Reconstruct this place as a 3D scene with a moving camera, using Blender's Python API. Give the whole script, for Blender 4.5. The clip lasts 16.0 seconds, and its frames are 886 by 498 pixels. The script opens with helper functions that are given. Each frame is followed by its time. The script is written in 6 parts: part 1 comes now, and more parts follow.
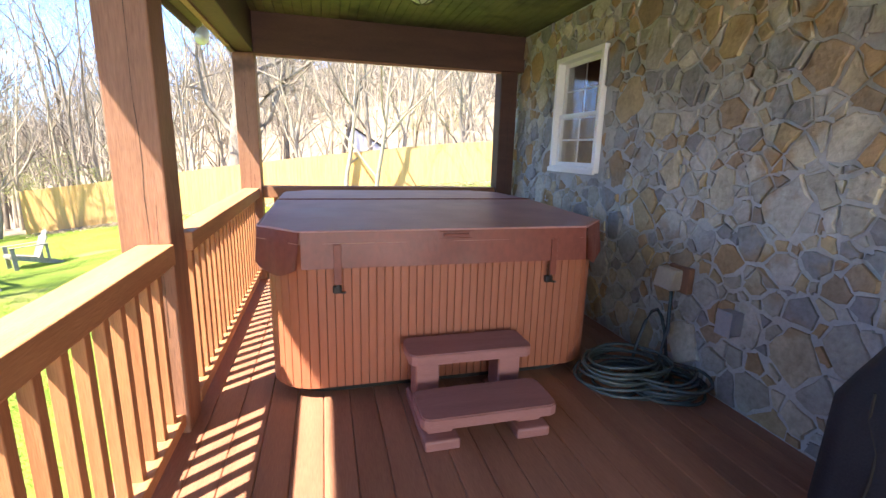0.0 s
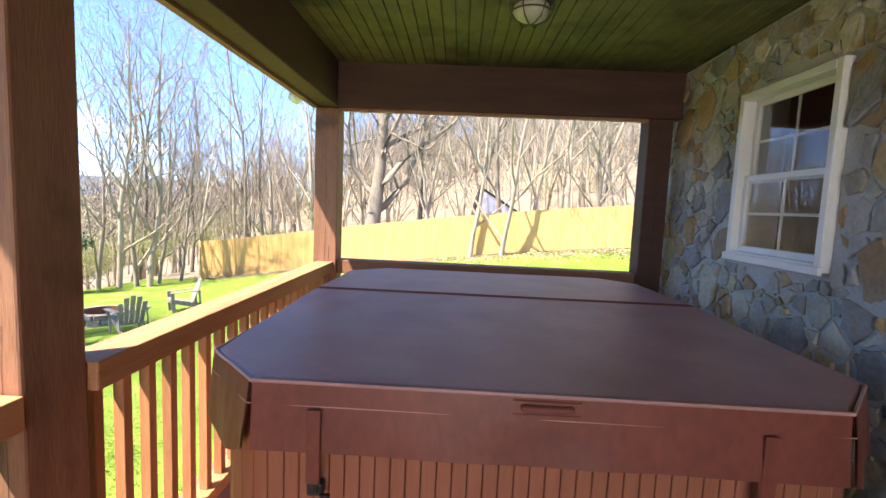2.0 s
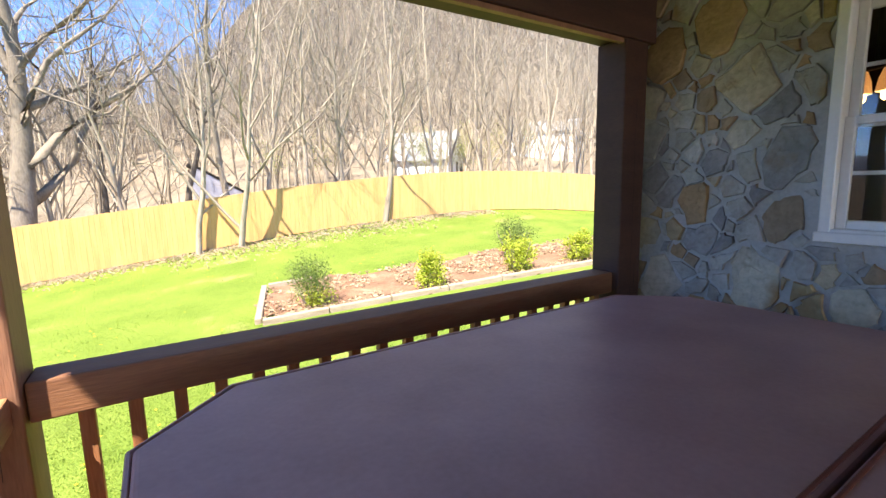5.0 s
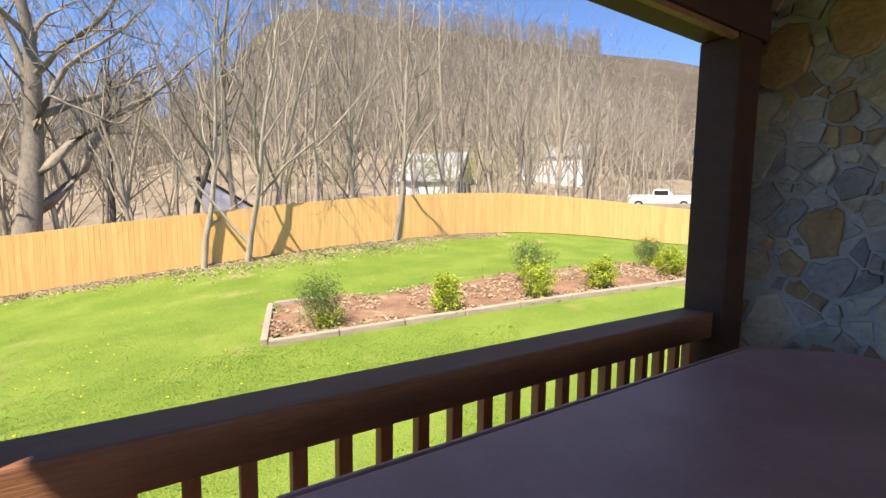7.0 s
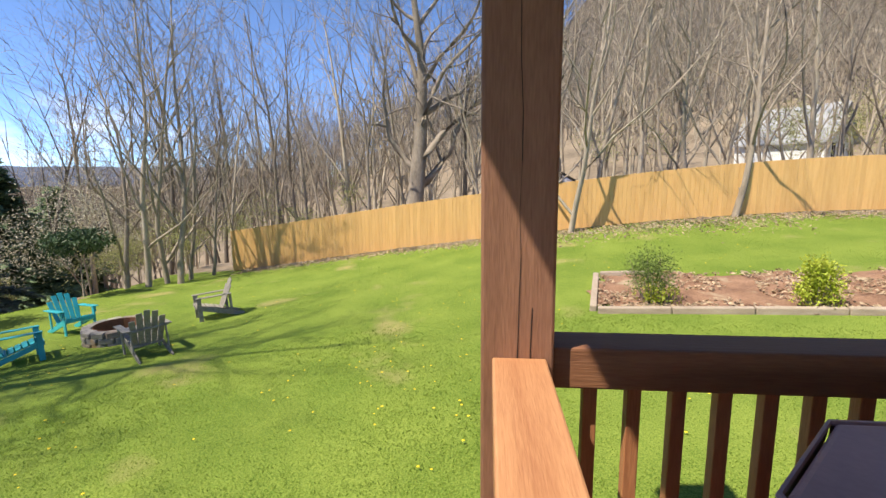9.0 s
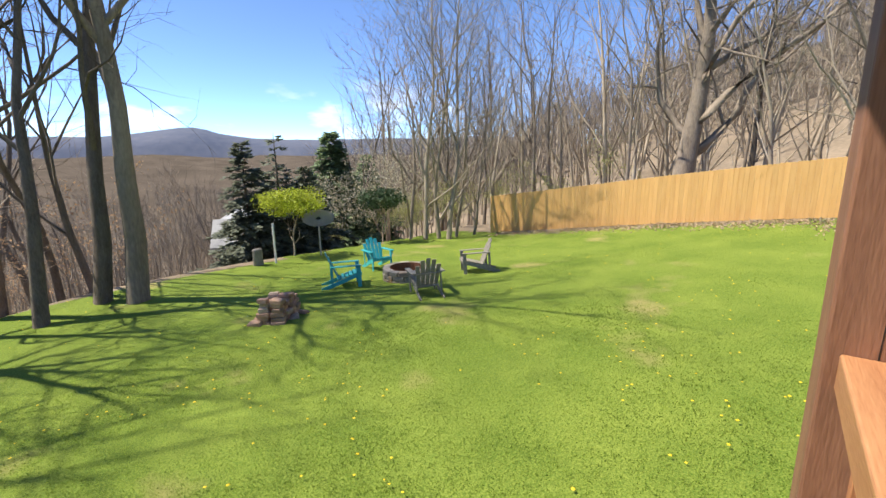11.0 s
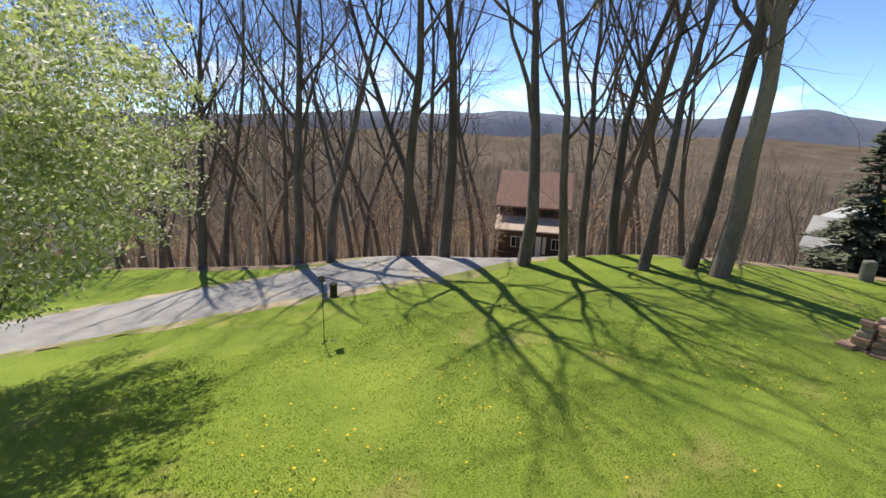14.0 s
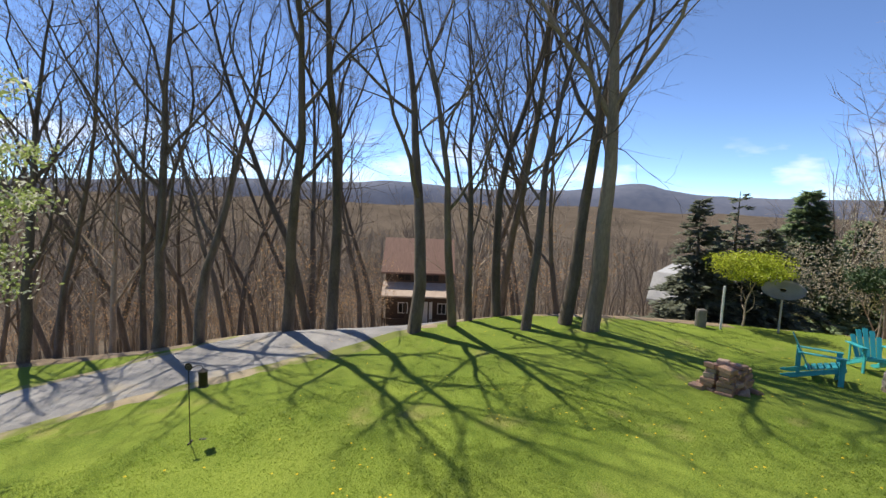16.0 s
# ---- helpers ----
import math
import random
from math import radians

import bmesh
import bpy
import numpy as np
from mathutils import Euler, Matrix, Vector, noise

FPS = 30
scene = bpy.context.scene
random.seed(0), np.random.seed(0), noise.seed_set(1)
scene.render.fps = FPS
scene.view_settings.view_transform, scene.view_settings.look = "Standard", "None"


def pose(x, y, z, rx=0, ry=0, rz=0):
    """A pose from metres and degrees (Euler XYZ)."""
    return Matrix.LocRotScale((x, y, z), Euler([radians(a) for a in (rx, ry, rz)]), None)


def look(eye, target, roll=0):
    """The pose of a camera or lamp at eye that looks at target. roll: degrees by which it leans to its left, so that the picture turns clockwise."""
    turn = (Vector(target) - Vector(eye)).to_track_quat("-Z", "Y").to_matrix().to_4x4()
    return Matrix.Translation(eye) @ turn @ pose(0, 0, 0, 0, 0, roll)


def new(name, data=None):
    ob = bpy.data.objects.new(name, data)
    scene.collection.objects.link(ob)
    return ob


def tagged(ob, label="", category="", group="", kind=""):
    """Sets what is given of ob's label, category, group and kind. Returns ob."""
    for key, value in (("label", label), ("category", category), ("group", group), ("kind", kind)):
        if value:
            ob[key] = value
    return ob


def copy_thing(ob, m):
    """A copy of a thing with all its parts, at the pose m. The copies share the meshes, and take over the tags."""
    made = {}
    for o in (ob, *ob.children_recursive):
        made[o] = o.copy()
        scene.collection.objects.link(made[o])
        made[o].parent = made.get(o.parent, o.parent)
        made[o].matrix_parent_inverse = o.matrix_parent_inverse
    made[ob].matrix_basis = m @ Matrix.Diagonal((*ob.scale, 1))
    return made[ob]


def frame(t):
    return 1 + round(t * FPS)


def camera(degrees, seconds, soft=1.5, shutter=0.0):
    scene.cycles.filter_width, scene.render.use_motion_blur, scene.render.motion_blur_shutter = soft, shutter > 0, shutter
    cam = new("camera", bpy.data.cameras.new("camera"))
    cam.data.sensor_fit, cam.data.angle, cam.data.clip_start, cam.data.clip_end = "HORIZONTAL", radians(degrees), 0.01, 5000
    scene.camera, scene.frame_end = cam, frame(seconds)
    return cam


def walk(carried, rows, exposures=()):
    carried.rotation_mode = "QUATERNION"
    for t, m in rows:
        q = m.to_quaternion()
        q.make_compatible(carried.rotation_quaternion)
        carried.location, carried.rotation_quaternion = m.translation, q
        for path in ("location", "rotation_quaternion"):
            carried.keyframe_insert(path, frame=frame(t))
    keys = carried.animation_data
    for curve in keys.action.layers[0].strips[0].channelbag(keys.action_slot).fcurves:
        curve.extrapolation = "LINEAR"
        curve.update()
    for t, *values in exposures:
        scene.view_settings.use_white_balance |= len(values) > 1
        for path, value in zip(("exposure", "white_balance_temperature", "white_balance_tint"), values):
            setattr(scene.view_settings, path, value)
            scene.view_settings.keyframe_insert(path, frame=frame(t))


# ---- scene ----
cam = camera(89.3, 16.0)
METRES, EYE, TILT, LEAN, TURN = 5.65, 1.34, 0.0, 0.0, -15.0
ROWS = [
    (0.0, 0.0, 0.0, 0.0, 0.33, -12.41, -1.52),
    (0.5, 0.0119, 0.0253, 0.0018, 1.18, -10.67, -1.29),
    (1.0, 0.0188, 0.0782, 0.0111, 4.84, -9.0, -1.09),
    (1.5, 0.0264, 0.1384, 0.0145, 11.14, -7.15, -1.5),
    (2.0, 0.0212, 0.206, 0.0144, 17.19, -5.39, -2.48),
    (2.5, -0.015, 0.2718, 0.0131, 21.38, -3.67, -2.7),
    (3.0, -0.0588, 0.3247, 0.0144, 24.43, -2.53, -2.34),
    (3.5, -0.1037, 0.3839, 0.0182, 18.91, -3.17, -1.78),
    (4.0, -0.152, 0.4416, 0.0178, -2.12, -6.6, 0.7),
    (4.5, -0.1771, 0.4935, 0.019, -16.77, -9.04, 2.08),
    (7.0, -0.2175, 0.6252, 0.0135, -17.25, -5.42, -0.69),
    (7.5, -0.2366, 0.6197, 0.0137, -9.66, -6.05, -0.7),
    (8.0, -0.2549, 0.6124, 0.0119, 0.06, -6.98, -0.41),
    (8.5, -0.2752, 0.6005, 0.0097, 10.57, -8.22, -0.13),
    (9.0, -0.2956, 0.5822, 0.0092, 20.72, -8.82, 0.6),
    (11.5, -0.3059, 0.521, 0.0116, 62.67, -16.11, 0.01),
    (12.0, -0.2861, 0.4945, 0.0086, 76.99, -21.19, -0.61),
    (12.5, -0.2704, 0.4744, -0.0005, 93.35, -24.84, -0.73),
    (13.0, -0.2604, 0.4543, -0.0083, 109.71, -25.85, -0.71),
    (13.5, -0.2588, 0.4461, -0.0018, 116.33, -21.89, -1.32),
    (14.0, -0.2607, 0.4457, 0.005, 118.32, -14.97, -1.8),
    (14.5, -0.2628, 0.4417, 0.0155, 119.58, -8.52, -2.47),
    (15.0, -0.2645, 0.4408, 0.017, 118.33, -7.1, -2.29),
    (15.5, -0.266, 0.4394, 0.0143, 112.3, -6.54, -2.05),
    (16.0, -0.2727, 0.4241, 0.012, 103.56, -6.02, -2.16),
]

EXPOSURES = [(0.0, 2.95, 7100, 10), (1.5, 2.8, 7100, 10), (2.6, 2.15, 7100, 10), (3.5, 1.65, 7100, 10), (4.0, 1.55, 7100, 10), (4.5, 2.35, 7100, 10), (7.0, 1.62, 7300, 10), (8.0, 1.5, 7250, 10), (9.0, 1.25, 7200, 10), (11.5, 1.3, 7200, 10), (12.5, 1.32, 7300, 10), (13.5, 1.25, 7400, 10), (14.0, 1.03, 7400, 10), (14.5, 0.98, 7400, 10), (16.0, 0.92, 7400, 10)]
walk(cam, [(t, pose(0, 0, EYE, TILT, LEAN, TURN) @ pose(METRES * x, METRES * y, METRES * z, 90 + pitch, roll, yaw)) for t, x, y, z, yaw, pitch, roll in ROWS], EXPOSURES)

# ---- world and sun ----
SUN_DIR = Vector((-1.0, -0.69, 1.9)).normalized()
world = bpy.data.worlds.new("sky")
scene.world = world
world.use_nodes = True
wn, wl = world.node_tree.nodes, world.node_tree.links
sky = wn.new("ShaderNodeTexSky")
sky.sky_type, sky.sun_disc = "NISHITA", False
sky.sun_elevation, sky.sun_rotation = math.asin(SUN_DIR.z), math.atan2(SUN_DIR.x, SUN_DIR.y)
sky.air_density, sky.dust_density, sky.ozone_density, sky.altitude = 0.55, 0.0, 8.0, 2500
# thin fair-weather clouds low over the mountains
tc, sep, mp, cn = wn.new("ShaderNodeTexCoord"), wn.new("ShaderNodeSeparateXYZ"), wn.new("ShaderNodeMapping"), wn.new("ShaderNodeTexNoise")
cr, band, fac, mix = wn.new("ShaderNodeValToRGB"), wn.new("ShaderNodeValToRGB"), wn.new("ShaderNodeMath"), wn.new("ShaderNodeMix")
mp.inputs["Scale"].default_value = (5, 5, 16)
cn.inputs["Scale"].default_value, cn.inputs["Detail"].default_value = 1.0, 6
wl.new(tc.outputs["Generated"], mp.inputs[0]), wl.new(mp.outputs[0], cn.inputs[0]), wl.new(cn.outputs[0], cr.inputs[0])
cr.color_ramp.elements[0].position, cr.color_ramp.elements[1].position = 0.52, 0.74
wl.new(tc.outputs["Generated"], sep.inputs[0]), wl.new(sep.outputs[2], band.inputs[0])
band.color_ramp.elements[0].position, band.color_ramp.elements[1].position = 0.02, 0.06
for p, v in ((0.10, 0.8), (0.15, 0.0)):
    e = band.color_ramp.elements.new(p)
    e.color = (v, v, v, 1)
band.color_ramp.elements[-1].color = (0, 0, 0, 1)
fac.operation = "MULTIPLY"
wl.new(cr.outputs[0], fac.inputs[0]), wl.new(band.outputs[0], fac.inputs[1])
mix.data_type = "RGBA"
wl.new(fac.outputs[0], mix.inputs[0]), wl.new(sky.outputs[0], mix.inputs[6])
mix.inputs[7].default_value = (5.2, 5.3, 5.6, 1)
wl.new(mix.outputs[2], wn["Background"].inputs[0])
wn["Background"].inputs[1].default_value = 0.15
sun = new("sun", bpy.data.lights.new("sun", "SUN"))
sun.data.energy, sun.data.angle, sun.data.color = 3.3, radians(0.7), (1.0, 0.95, 0.87)
sun.matrix_world = look(SUN_DIR * 60, (0, 0, 0))


# added fill lamp at the porch's open end, unseen, to lift the dark interior
end_fill = new("porch_end_light", bpy.data.lights.new("porch_end_light", "AREA"))
end_fill.data.shape, end_fill.data.size, end_fill.data.size_y, end_fill.data.energy, end_fill.data.color = "RECTANGLE", 2.7, 2.2, 30, (1.0, 0.96, 0.9)
end_fill.matrix_world = look((0.65, -4.95, 1.3), (0.65, 5.0, 1.0))

# ---- materials ----
def mat(name, a, b, rough=0.65, scale=3.0, fine=40.0, stretch=(1, 1, 1), bump=0.15, metal=0.0, vary=0.0, stain=None, spec=0.4, fine_mix=0.45, depth=0.01):
    """Two colours mixed by a coarse and a fine noise in world space; vary: brightness change from object to object."""
    m = bpy.data.materials.new(name)
    m.use_nodes = True
    n, l = m.node_tree.nodes, m.node_tree.links
    bs = n["Principled BSDF"]
    geo, mp = n.new("ShaderNodeNewGeometry"), n.new("ShaderNodeMapping")
    mp.inputs["Scale"].default_value = stretch
    l.new(geo.outputs["Position"], mp.inputs[0])
    co, fi = n.new("ShaderNodeTexNoise"), n.new("ShaderNodeTexNoise")
    co.inputs["Scale"].default_value, co.inputs["Detail"].default_value = scale, 4
    fi.inputs["Scale"].default_value, fi.inputs["Detail"].default_value = fine, 5
    l.new(mp.outputs[0], co.inputs[0]), l.new(mp.outputs[0], fi.inputs[0])
    mx = n.new("ShaderNodeMath")
    mx.operation = "MULTIPLY_ADD"
    l.new(fi.outputs[0], mx.inputs[0])
    mx.inputs[1].default_value = fine_mix
    sc = n.new("ShaderNodeMath")
    sc.operation = "MULTIPLY"
    l.new(co.outputs[0], sc.inputs[0])
    sc.inputs[1].default_value = 1 - fine_mix
    l.new(sc.outputs[0], mx.inputs[2])
    ramp = n.new("ShaderNodeValToRGB")
    ramp.color_ramp.elements[0].position, ramp.color_ramp.elements[1].position = 0.34, 0.66
    ramp.color_ramp.elements[0].color, ramp.color_ramp.elements[1].color = (*a, 1), (*b, 1)
    l.new(mx.outputs[0], ramp.inputs[0])
    col = ramp.outputs[0]
    if stain:
        st, sr, mi = n.new("ShaderNodeTexNoise"), n.new("ShaderNodeValToRGB"), n.new("ShaderNodeMix")
        st.inputs["Scale"].default_value, st.inputs["Detail"].default_value = stain[1], 6
        l.new(geo.outputs["Position"], st.inputs[0])
        sr.color_ramp.elements[0].position, sr.color_ramp.elements[1].position = stain[2], stain[2] + 0.12
        l.new(st.outputs[0], sr.inputs[0])
        mi.data_type = "RGBA"
        l.new(sr.outputs[0], mi.inputs[0]), l.new(col, mi.inputs[6])
        mi.inputs[7].default_value = (*stain[0], 1)
        col = mi.outputs[2]
    if vary:
        oi, mr, hs = n.new("ShaderNodeObjectInfo"), n.new("ShaderNodeMapRange"), n.new("ShaderNodeHueSaturation")
        l.new(oi.outputs["Random"], mr.inputs[0])
        mr.inputs[3].default_value, mr.inputs[4].default_value = 1 - vary, 1 + vary
        l.new(mr.outputs[0], hs.inputs["Value"]), l.new(col, hs.inputs["Color"])
        col = hs.outputs[0]
    l.new(col, bs.inputs["Base Color"])
    bs.inputs["Roughness"].default_value, bs.inputs["Metallic"].default_value = rough, metal
    bs.inputs["Specular IOR Level"].default_value = spec
    if bump:
        bp = n.new("ShaderNodeBump")
        bp.inputs["Strength"].default_value, bp.inputs["Distance"].default_value = bump, depth
        l.new(mx.outputs[0], bp.inputs["Height"]), l.new(bp.outputs[0], bs.inputs["Normal"])
    return m


def stone_mat(name, stops, rough=0.8, joined=False):
    """Field stone: each stone takes one hue from the ramp, with veins and stains of its own."""
    m = mat(name, (0.56, 0.56, 0.54), (1.0, 1.0, 1.0), rough, 5, 38, bump=0.9, depth=0.02)
    n, l = m.node_tree.nodes, m.node_tree.links
    oi, ramp, mul = n.new("ShaderNodeObjectInfo"), n.new("ShaderNodeValToRGB"), n.new("ShaderNodeMix")
    ramp.color_ramp.interpolation = "CONSTANT"
    for k, c in enumerate(stops):
        e = ramp.color_ramp.elements[0] if k == 0 else ramp.color_ramp.elements.new(k / len(stops))
        e.position, e.color = k / len(stops), (*c, 1)
    isl = n.new("ShaderNodeNewGeometry")
    l.new(isl.outputs["Random Per Island"] if joined else oi.outputs["Random"], ramp.inputs[0])
    mul.data_type, mul.blend_type = "RGBA", "MULTIPLY"
    mul.inputs[0].default_value = 1.0
    bs = n["Principled BSDF"]
    l.new(bs.inputs["Base Color"].links[0].from_socket, mul.inputs[6])
    l.new(ramp.outputs[0], mul.inputs[7])
    rust, rr, mi = n.new("ShaderNodeTexNoise"), n.new("ShaderNodeValToRGB"), n.new("ShaderNodeMix")
    rust.inputs["Scale"].default_value, rust.inputs["Detail"].default_value = 3.1, 7
    geo = n.new("ShaderNodeNewGeometry")
    l.new(geo.outputs["Position"], rust.inputs[0])
    rr.color_ramp.elements[0].position, rr.color_ramp.elements[1].position = 0.60, 0.72
    l.new(rust.outputs[0], rr.inputs[0])
    mi.data_type = "RGBA"
    l.new(rr.outputs[0], mi.inputs[0]), l.new(mul.outputs[2], mi.inputs[6])
    mi.inputs[7].default_value = (0.30, 0.19, 0.09, 1)
    l.new(mi.outputs[2], bs.inputs["Base Color"])
    return m


def glass_mat(name, tint=(1, 1, 1), rough=0.0):
    m = bpy.data.materials.new(name)
    m.use_nodes = True
    bs = m.node_tree.nodes["Principled BSDF"]
    bs.inputs["Base Color"].default_value = (*tint, 1)
    bs.inputs["Roughness"].default_value, bs.inputs["Transmission Weight"].default_value, bs.inputs["IOR"].default_value = rough, 1.0, 1.5
    return m


def glow_mat(name, color, strength):
    m = bpy.data.materials.new(name)
    m.use_nodes = True
    bs = m.node_tree.nodes["Principled BSDF"]
    bs.inputs["Emission Color"].default_value, bs.inputs["Emission Strength"].default_value = (*color, 1), strength
    return m


M_TIMBER = mat("stained_timber", (0.185, 0.085, 0.052), (0.31, 0.155, 0.095), 0.62, 2.2, 30, (6, 6, 0.6), 0.35, vary=0.08, stain=((0.09, 0.045, 0.028), 2.3, 0.6))
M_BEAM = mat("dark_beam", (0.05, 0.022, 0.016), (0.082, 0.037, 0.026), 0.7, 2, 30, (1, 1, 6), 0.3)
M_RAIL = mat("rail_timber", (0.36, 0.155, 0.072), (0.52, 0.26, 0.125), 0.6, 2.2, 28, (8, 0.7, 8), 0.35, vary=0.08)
# end rails: grain along x, in a darker tone than the side rails
M_RAILX = mat("rail_timber_cross_dark", (0.20, 0.085, 0.045), (0.30, 0.14, 0.07), 0.6, 2.2, 28, (0.7, 8, 8), 0.35, vary=0.08)
M_BALUSTER = mat("baluster_timber", (0.33, 0.135, 0.062), (0.5, 0.225, 0.105), 0.62, 2.2, 28, (8, 8, 0.7), 0.3, vary=0.12)
M_DECK = mat("deck_boards", (0.23, 0.1, 0.063), (0.36, 0.17, 0.108), 0.5, 1.6, 26, (7, 0.7, 1), 0.25, vary=0.14, stain=((0.30, 0.17, 0.11), 1.7, 0.62))
M_CEIL = mat("ceiling_boards", (0.05, 0.050, 0.020), (0.14, 0.125, 0.055), 0.6, 1.6, 14, (1, 0.6, 1), 0.2, stain=((0.024, 0.022, 0.011), 2.2, 0.53))
M_TUB = mat("tub_panel", (0.29, 0.096, 0.05), (0.37, 0.133, 0.071), 0.5, 2.0, 22, (8, 8, 0.5), 0.12)
# sky reflected off the cover's top is put into this paler base colour
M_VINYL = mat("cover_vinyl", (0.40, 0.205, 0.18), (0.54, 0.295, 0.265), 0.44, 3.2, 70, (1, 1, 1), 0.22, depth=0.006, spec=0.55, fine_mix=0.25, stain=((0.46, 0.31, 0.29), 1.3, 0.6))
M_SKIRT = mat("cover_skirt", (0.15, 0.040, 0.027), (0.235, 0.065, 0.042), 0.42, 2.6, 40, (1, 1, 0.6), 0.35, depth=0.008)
M_STEP = mat("step_plastic", (0.26, 0.115, 0.10), (0.36, 0.165, 0.145), 0.55, 3, 50, (0.6, 6, 6), 0.2)
M_MORTAR = mat("mortar", (0.36, 0.36, 0.36), (0.50, 0.495, 0.485), 0.9, 4, 60, bump=0.6)
STONE_HUES = [(0.47, 0.45, 0.42), (0.36, 0.36, 0.36), (0.55, 0.47, 0.34), (0.56, 0.54, 0.50), (0.46, 0.31, 0.17), (0.42, 0.40, 0.35), (0.30, 0.295, 0.30), (0.60, 0.55, 0.45), (0.38, 0.28, 0.19), (0.50, 0.485, 0.45), (0.50, 0.385, 0.23), (0.45, 0.43, 0.39)]
M_STONE = stone_mat("field_stone", STONE_HUES)
M_WHITE = mat("white_vinyl", (0.74, 0.74, 0.74), (0.82, 0.82, 0.81), 0.4, 2, 60, bump=0.03)
M_DARK = mat("dark_void", (0.012, 0.011, 0.010), (0.02, 0.018, 0.016), 0.8, bump=0)
M_GLASS = glass_mat("window_glass")
M_BLACK = mat("black_fabric", (0.010, 0.011, 0.015), (0.022, 0.023, 0.030), 0.75, 4, 150, bump=0.3)
M_FENCE = mat("cedar_fence", (0.62, 0.34, 0.12), (0.74, 0.45, 0.18), 0.7, 2, 26, (6, 6, 0.5), 0.25, vary=0.07)
M_BARK = mat("bark", (0.22, 0.18, 0.135), (0.42, 0.355, 0.28), 0.9, 3, 22, (2, 2, 0.5), 0.8, vary=0.2, depth=0.03)
# dark bark; on the slope woods it also holds their backlit shade
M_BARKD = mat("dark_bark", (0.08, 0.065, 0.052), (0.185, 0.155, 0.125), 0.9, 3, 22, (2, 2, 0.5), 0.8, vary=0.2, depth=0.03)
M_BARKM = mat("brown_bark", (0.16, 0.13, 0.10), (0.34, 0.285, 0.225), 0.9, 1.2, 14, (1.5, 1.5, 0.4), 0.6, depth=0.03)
# paler woodland bark: frontal sunlight is put into the colour
M_BARKW = mat("woodland_bark_painted_sun", (0.30, 0.25, 0.19), (0.50, 0.43, 0.335), 0.9, 1.2, 14, (1.5, 1.5, 0.4), 0.6, depth=0.03, spec=0.1)
M_LAWN = mat("lawn", (0.075, 0.14, 0.018), (0.25, 0.315, 0.06), 0.9, 0.8, 55, fine_mix=0.7, bump=0.8, stain=((0.29, 0.27, 0.10), 0.55, 0.6), depth=0.03, spec=0.1)
M_LITTER = mat("leaf_litter", (0.165, 0.13, 0.092), (0.33, 0.265, 0.195), 0.95, 0.12, 2.5, bump=0.6, depth=0.08, spec=0.1)
M_FOREST = mat("distant_forest", (0.07, 0.058, 0.047), (0.145, 0.12, 0.096), 1.0, 0.02, 0.35, (1, 1, 0.4), bump=0.8, depth=1.5, spec=0.0)
M_VERGE = mat("dusty_verge", (0.26, 0.22, 0.15), (0.42, 0.36, 0.26), 0.95, 1.4, 26, bump=0.6, depth=0.02, stain=((0.17, 0.20, 0.06), 1.1, 0.45), spec=0.1)
M_GRAVEL = mat("gravel", (0.19, 0.19, 0.195), (0.33, 0.33, 0.33), 0.95, 1.2, 45, bump=0.7, depth=0.02, stain=((0.42, 0.37, 0.28), 0.7, 0.6), spec=0.2)


# ---- building helpers ----
def link_mesh(name, me, material, parent=None, label=""):
    ob = new(name, me)
    if material and not me.materials:
        me.materials.append(material)
    if parent:
        ob.parent = parent
    if label:
        ob["label"] = label
    return ob


def part(name, bm, material, parent=None, label="", smooth=False):
    me = bpy.data.meshes.new(name)
    bm.to_mesh(me)
    bm.free()
    if smooth:
        for p in me.polygons:
            p.use_smooth = True
    return link_mesh(name, me, material, parent, label)


def empty(name, loc=(0, 0, 0), rz=0.0):
    e = new(name)
    e.empty_display_size = 0.1
    e.matrix_basis = pose(*loc, 0, 0, rz)
    return e


def box(bm, x0, y0, z0, x1, y1, z1, bevel=0.0, seg=1):
    r = bmesh.ops.create_cube(bm, size=1.0)
    vs = r["verts"]
    for v in vs:
        v.co = Vector((x0 + (v.co.x + 0.5) * (x1 - x0), y0 + (v.co.y + 0.5) * (y1 - y0), z0 + (v.co.z + 0.5) * (z1 - z0)))
    if bevel:
        es = {e for v in vs for e in v.link_edges}
        bmesh.ops.bevel(bm, geom=list(es), offset=bevel, segments=seg, affect="EDGES", profile=0.5)
    return bm


def boxm(x0, y0, z0, x1, y1, z1, bevel=0.0, seg=1):
    return box(bmesh.new(), x0, y0, z0, x1, y1, z1, bevel, seg)


def tube(bm, pts, r, sides=6, taper=None, closed=False):
    """A round tube along points; taper gives a radius for each point."""
    rings = []
    for i, p in enumerate(pts):
        p = Vector(p)
        a, b = Vector(pts[max(i - 1, 0)]), Vector(pts[min(i + 1, len(pts) - 1)])
        d = (b - a).normalized() if (b - a).length > 1e-6 else Vector((0, 0, 1))
        u = d.orthogonal().normalized() if abs(d.z) > 0.9 else d.cross(Vector((0, 0, 1))).normalized()
        w = d.cross(u)
        rr = taper[i] if taper else r
        rings.append([bm.verts.new(p + (u * math.cos(k * math.tau / sides) + w * math.sin(k * math.tau / sides)) * rr) for k in range(sides)])
    for r0, r1 in zip(rings, rings[1:]):
        for k in range(sides):
            bm.faces.new((r0[k], r0[(k + 1) % sides], r1[(k + 1) % sides], r1[k]))
    if not closed:
        bm.faces.new(rings[0][::-1]), bm.faces.new(rings[-1])
    return bm


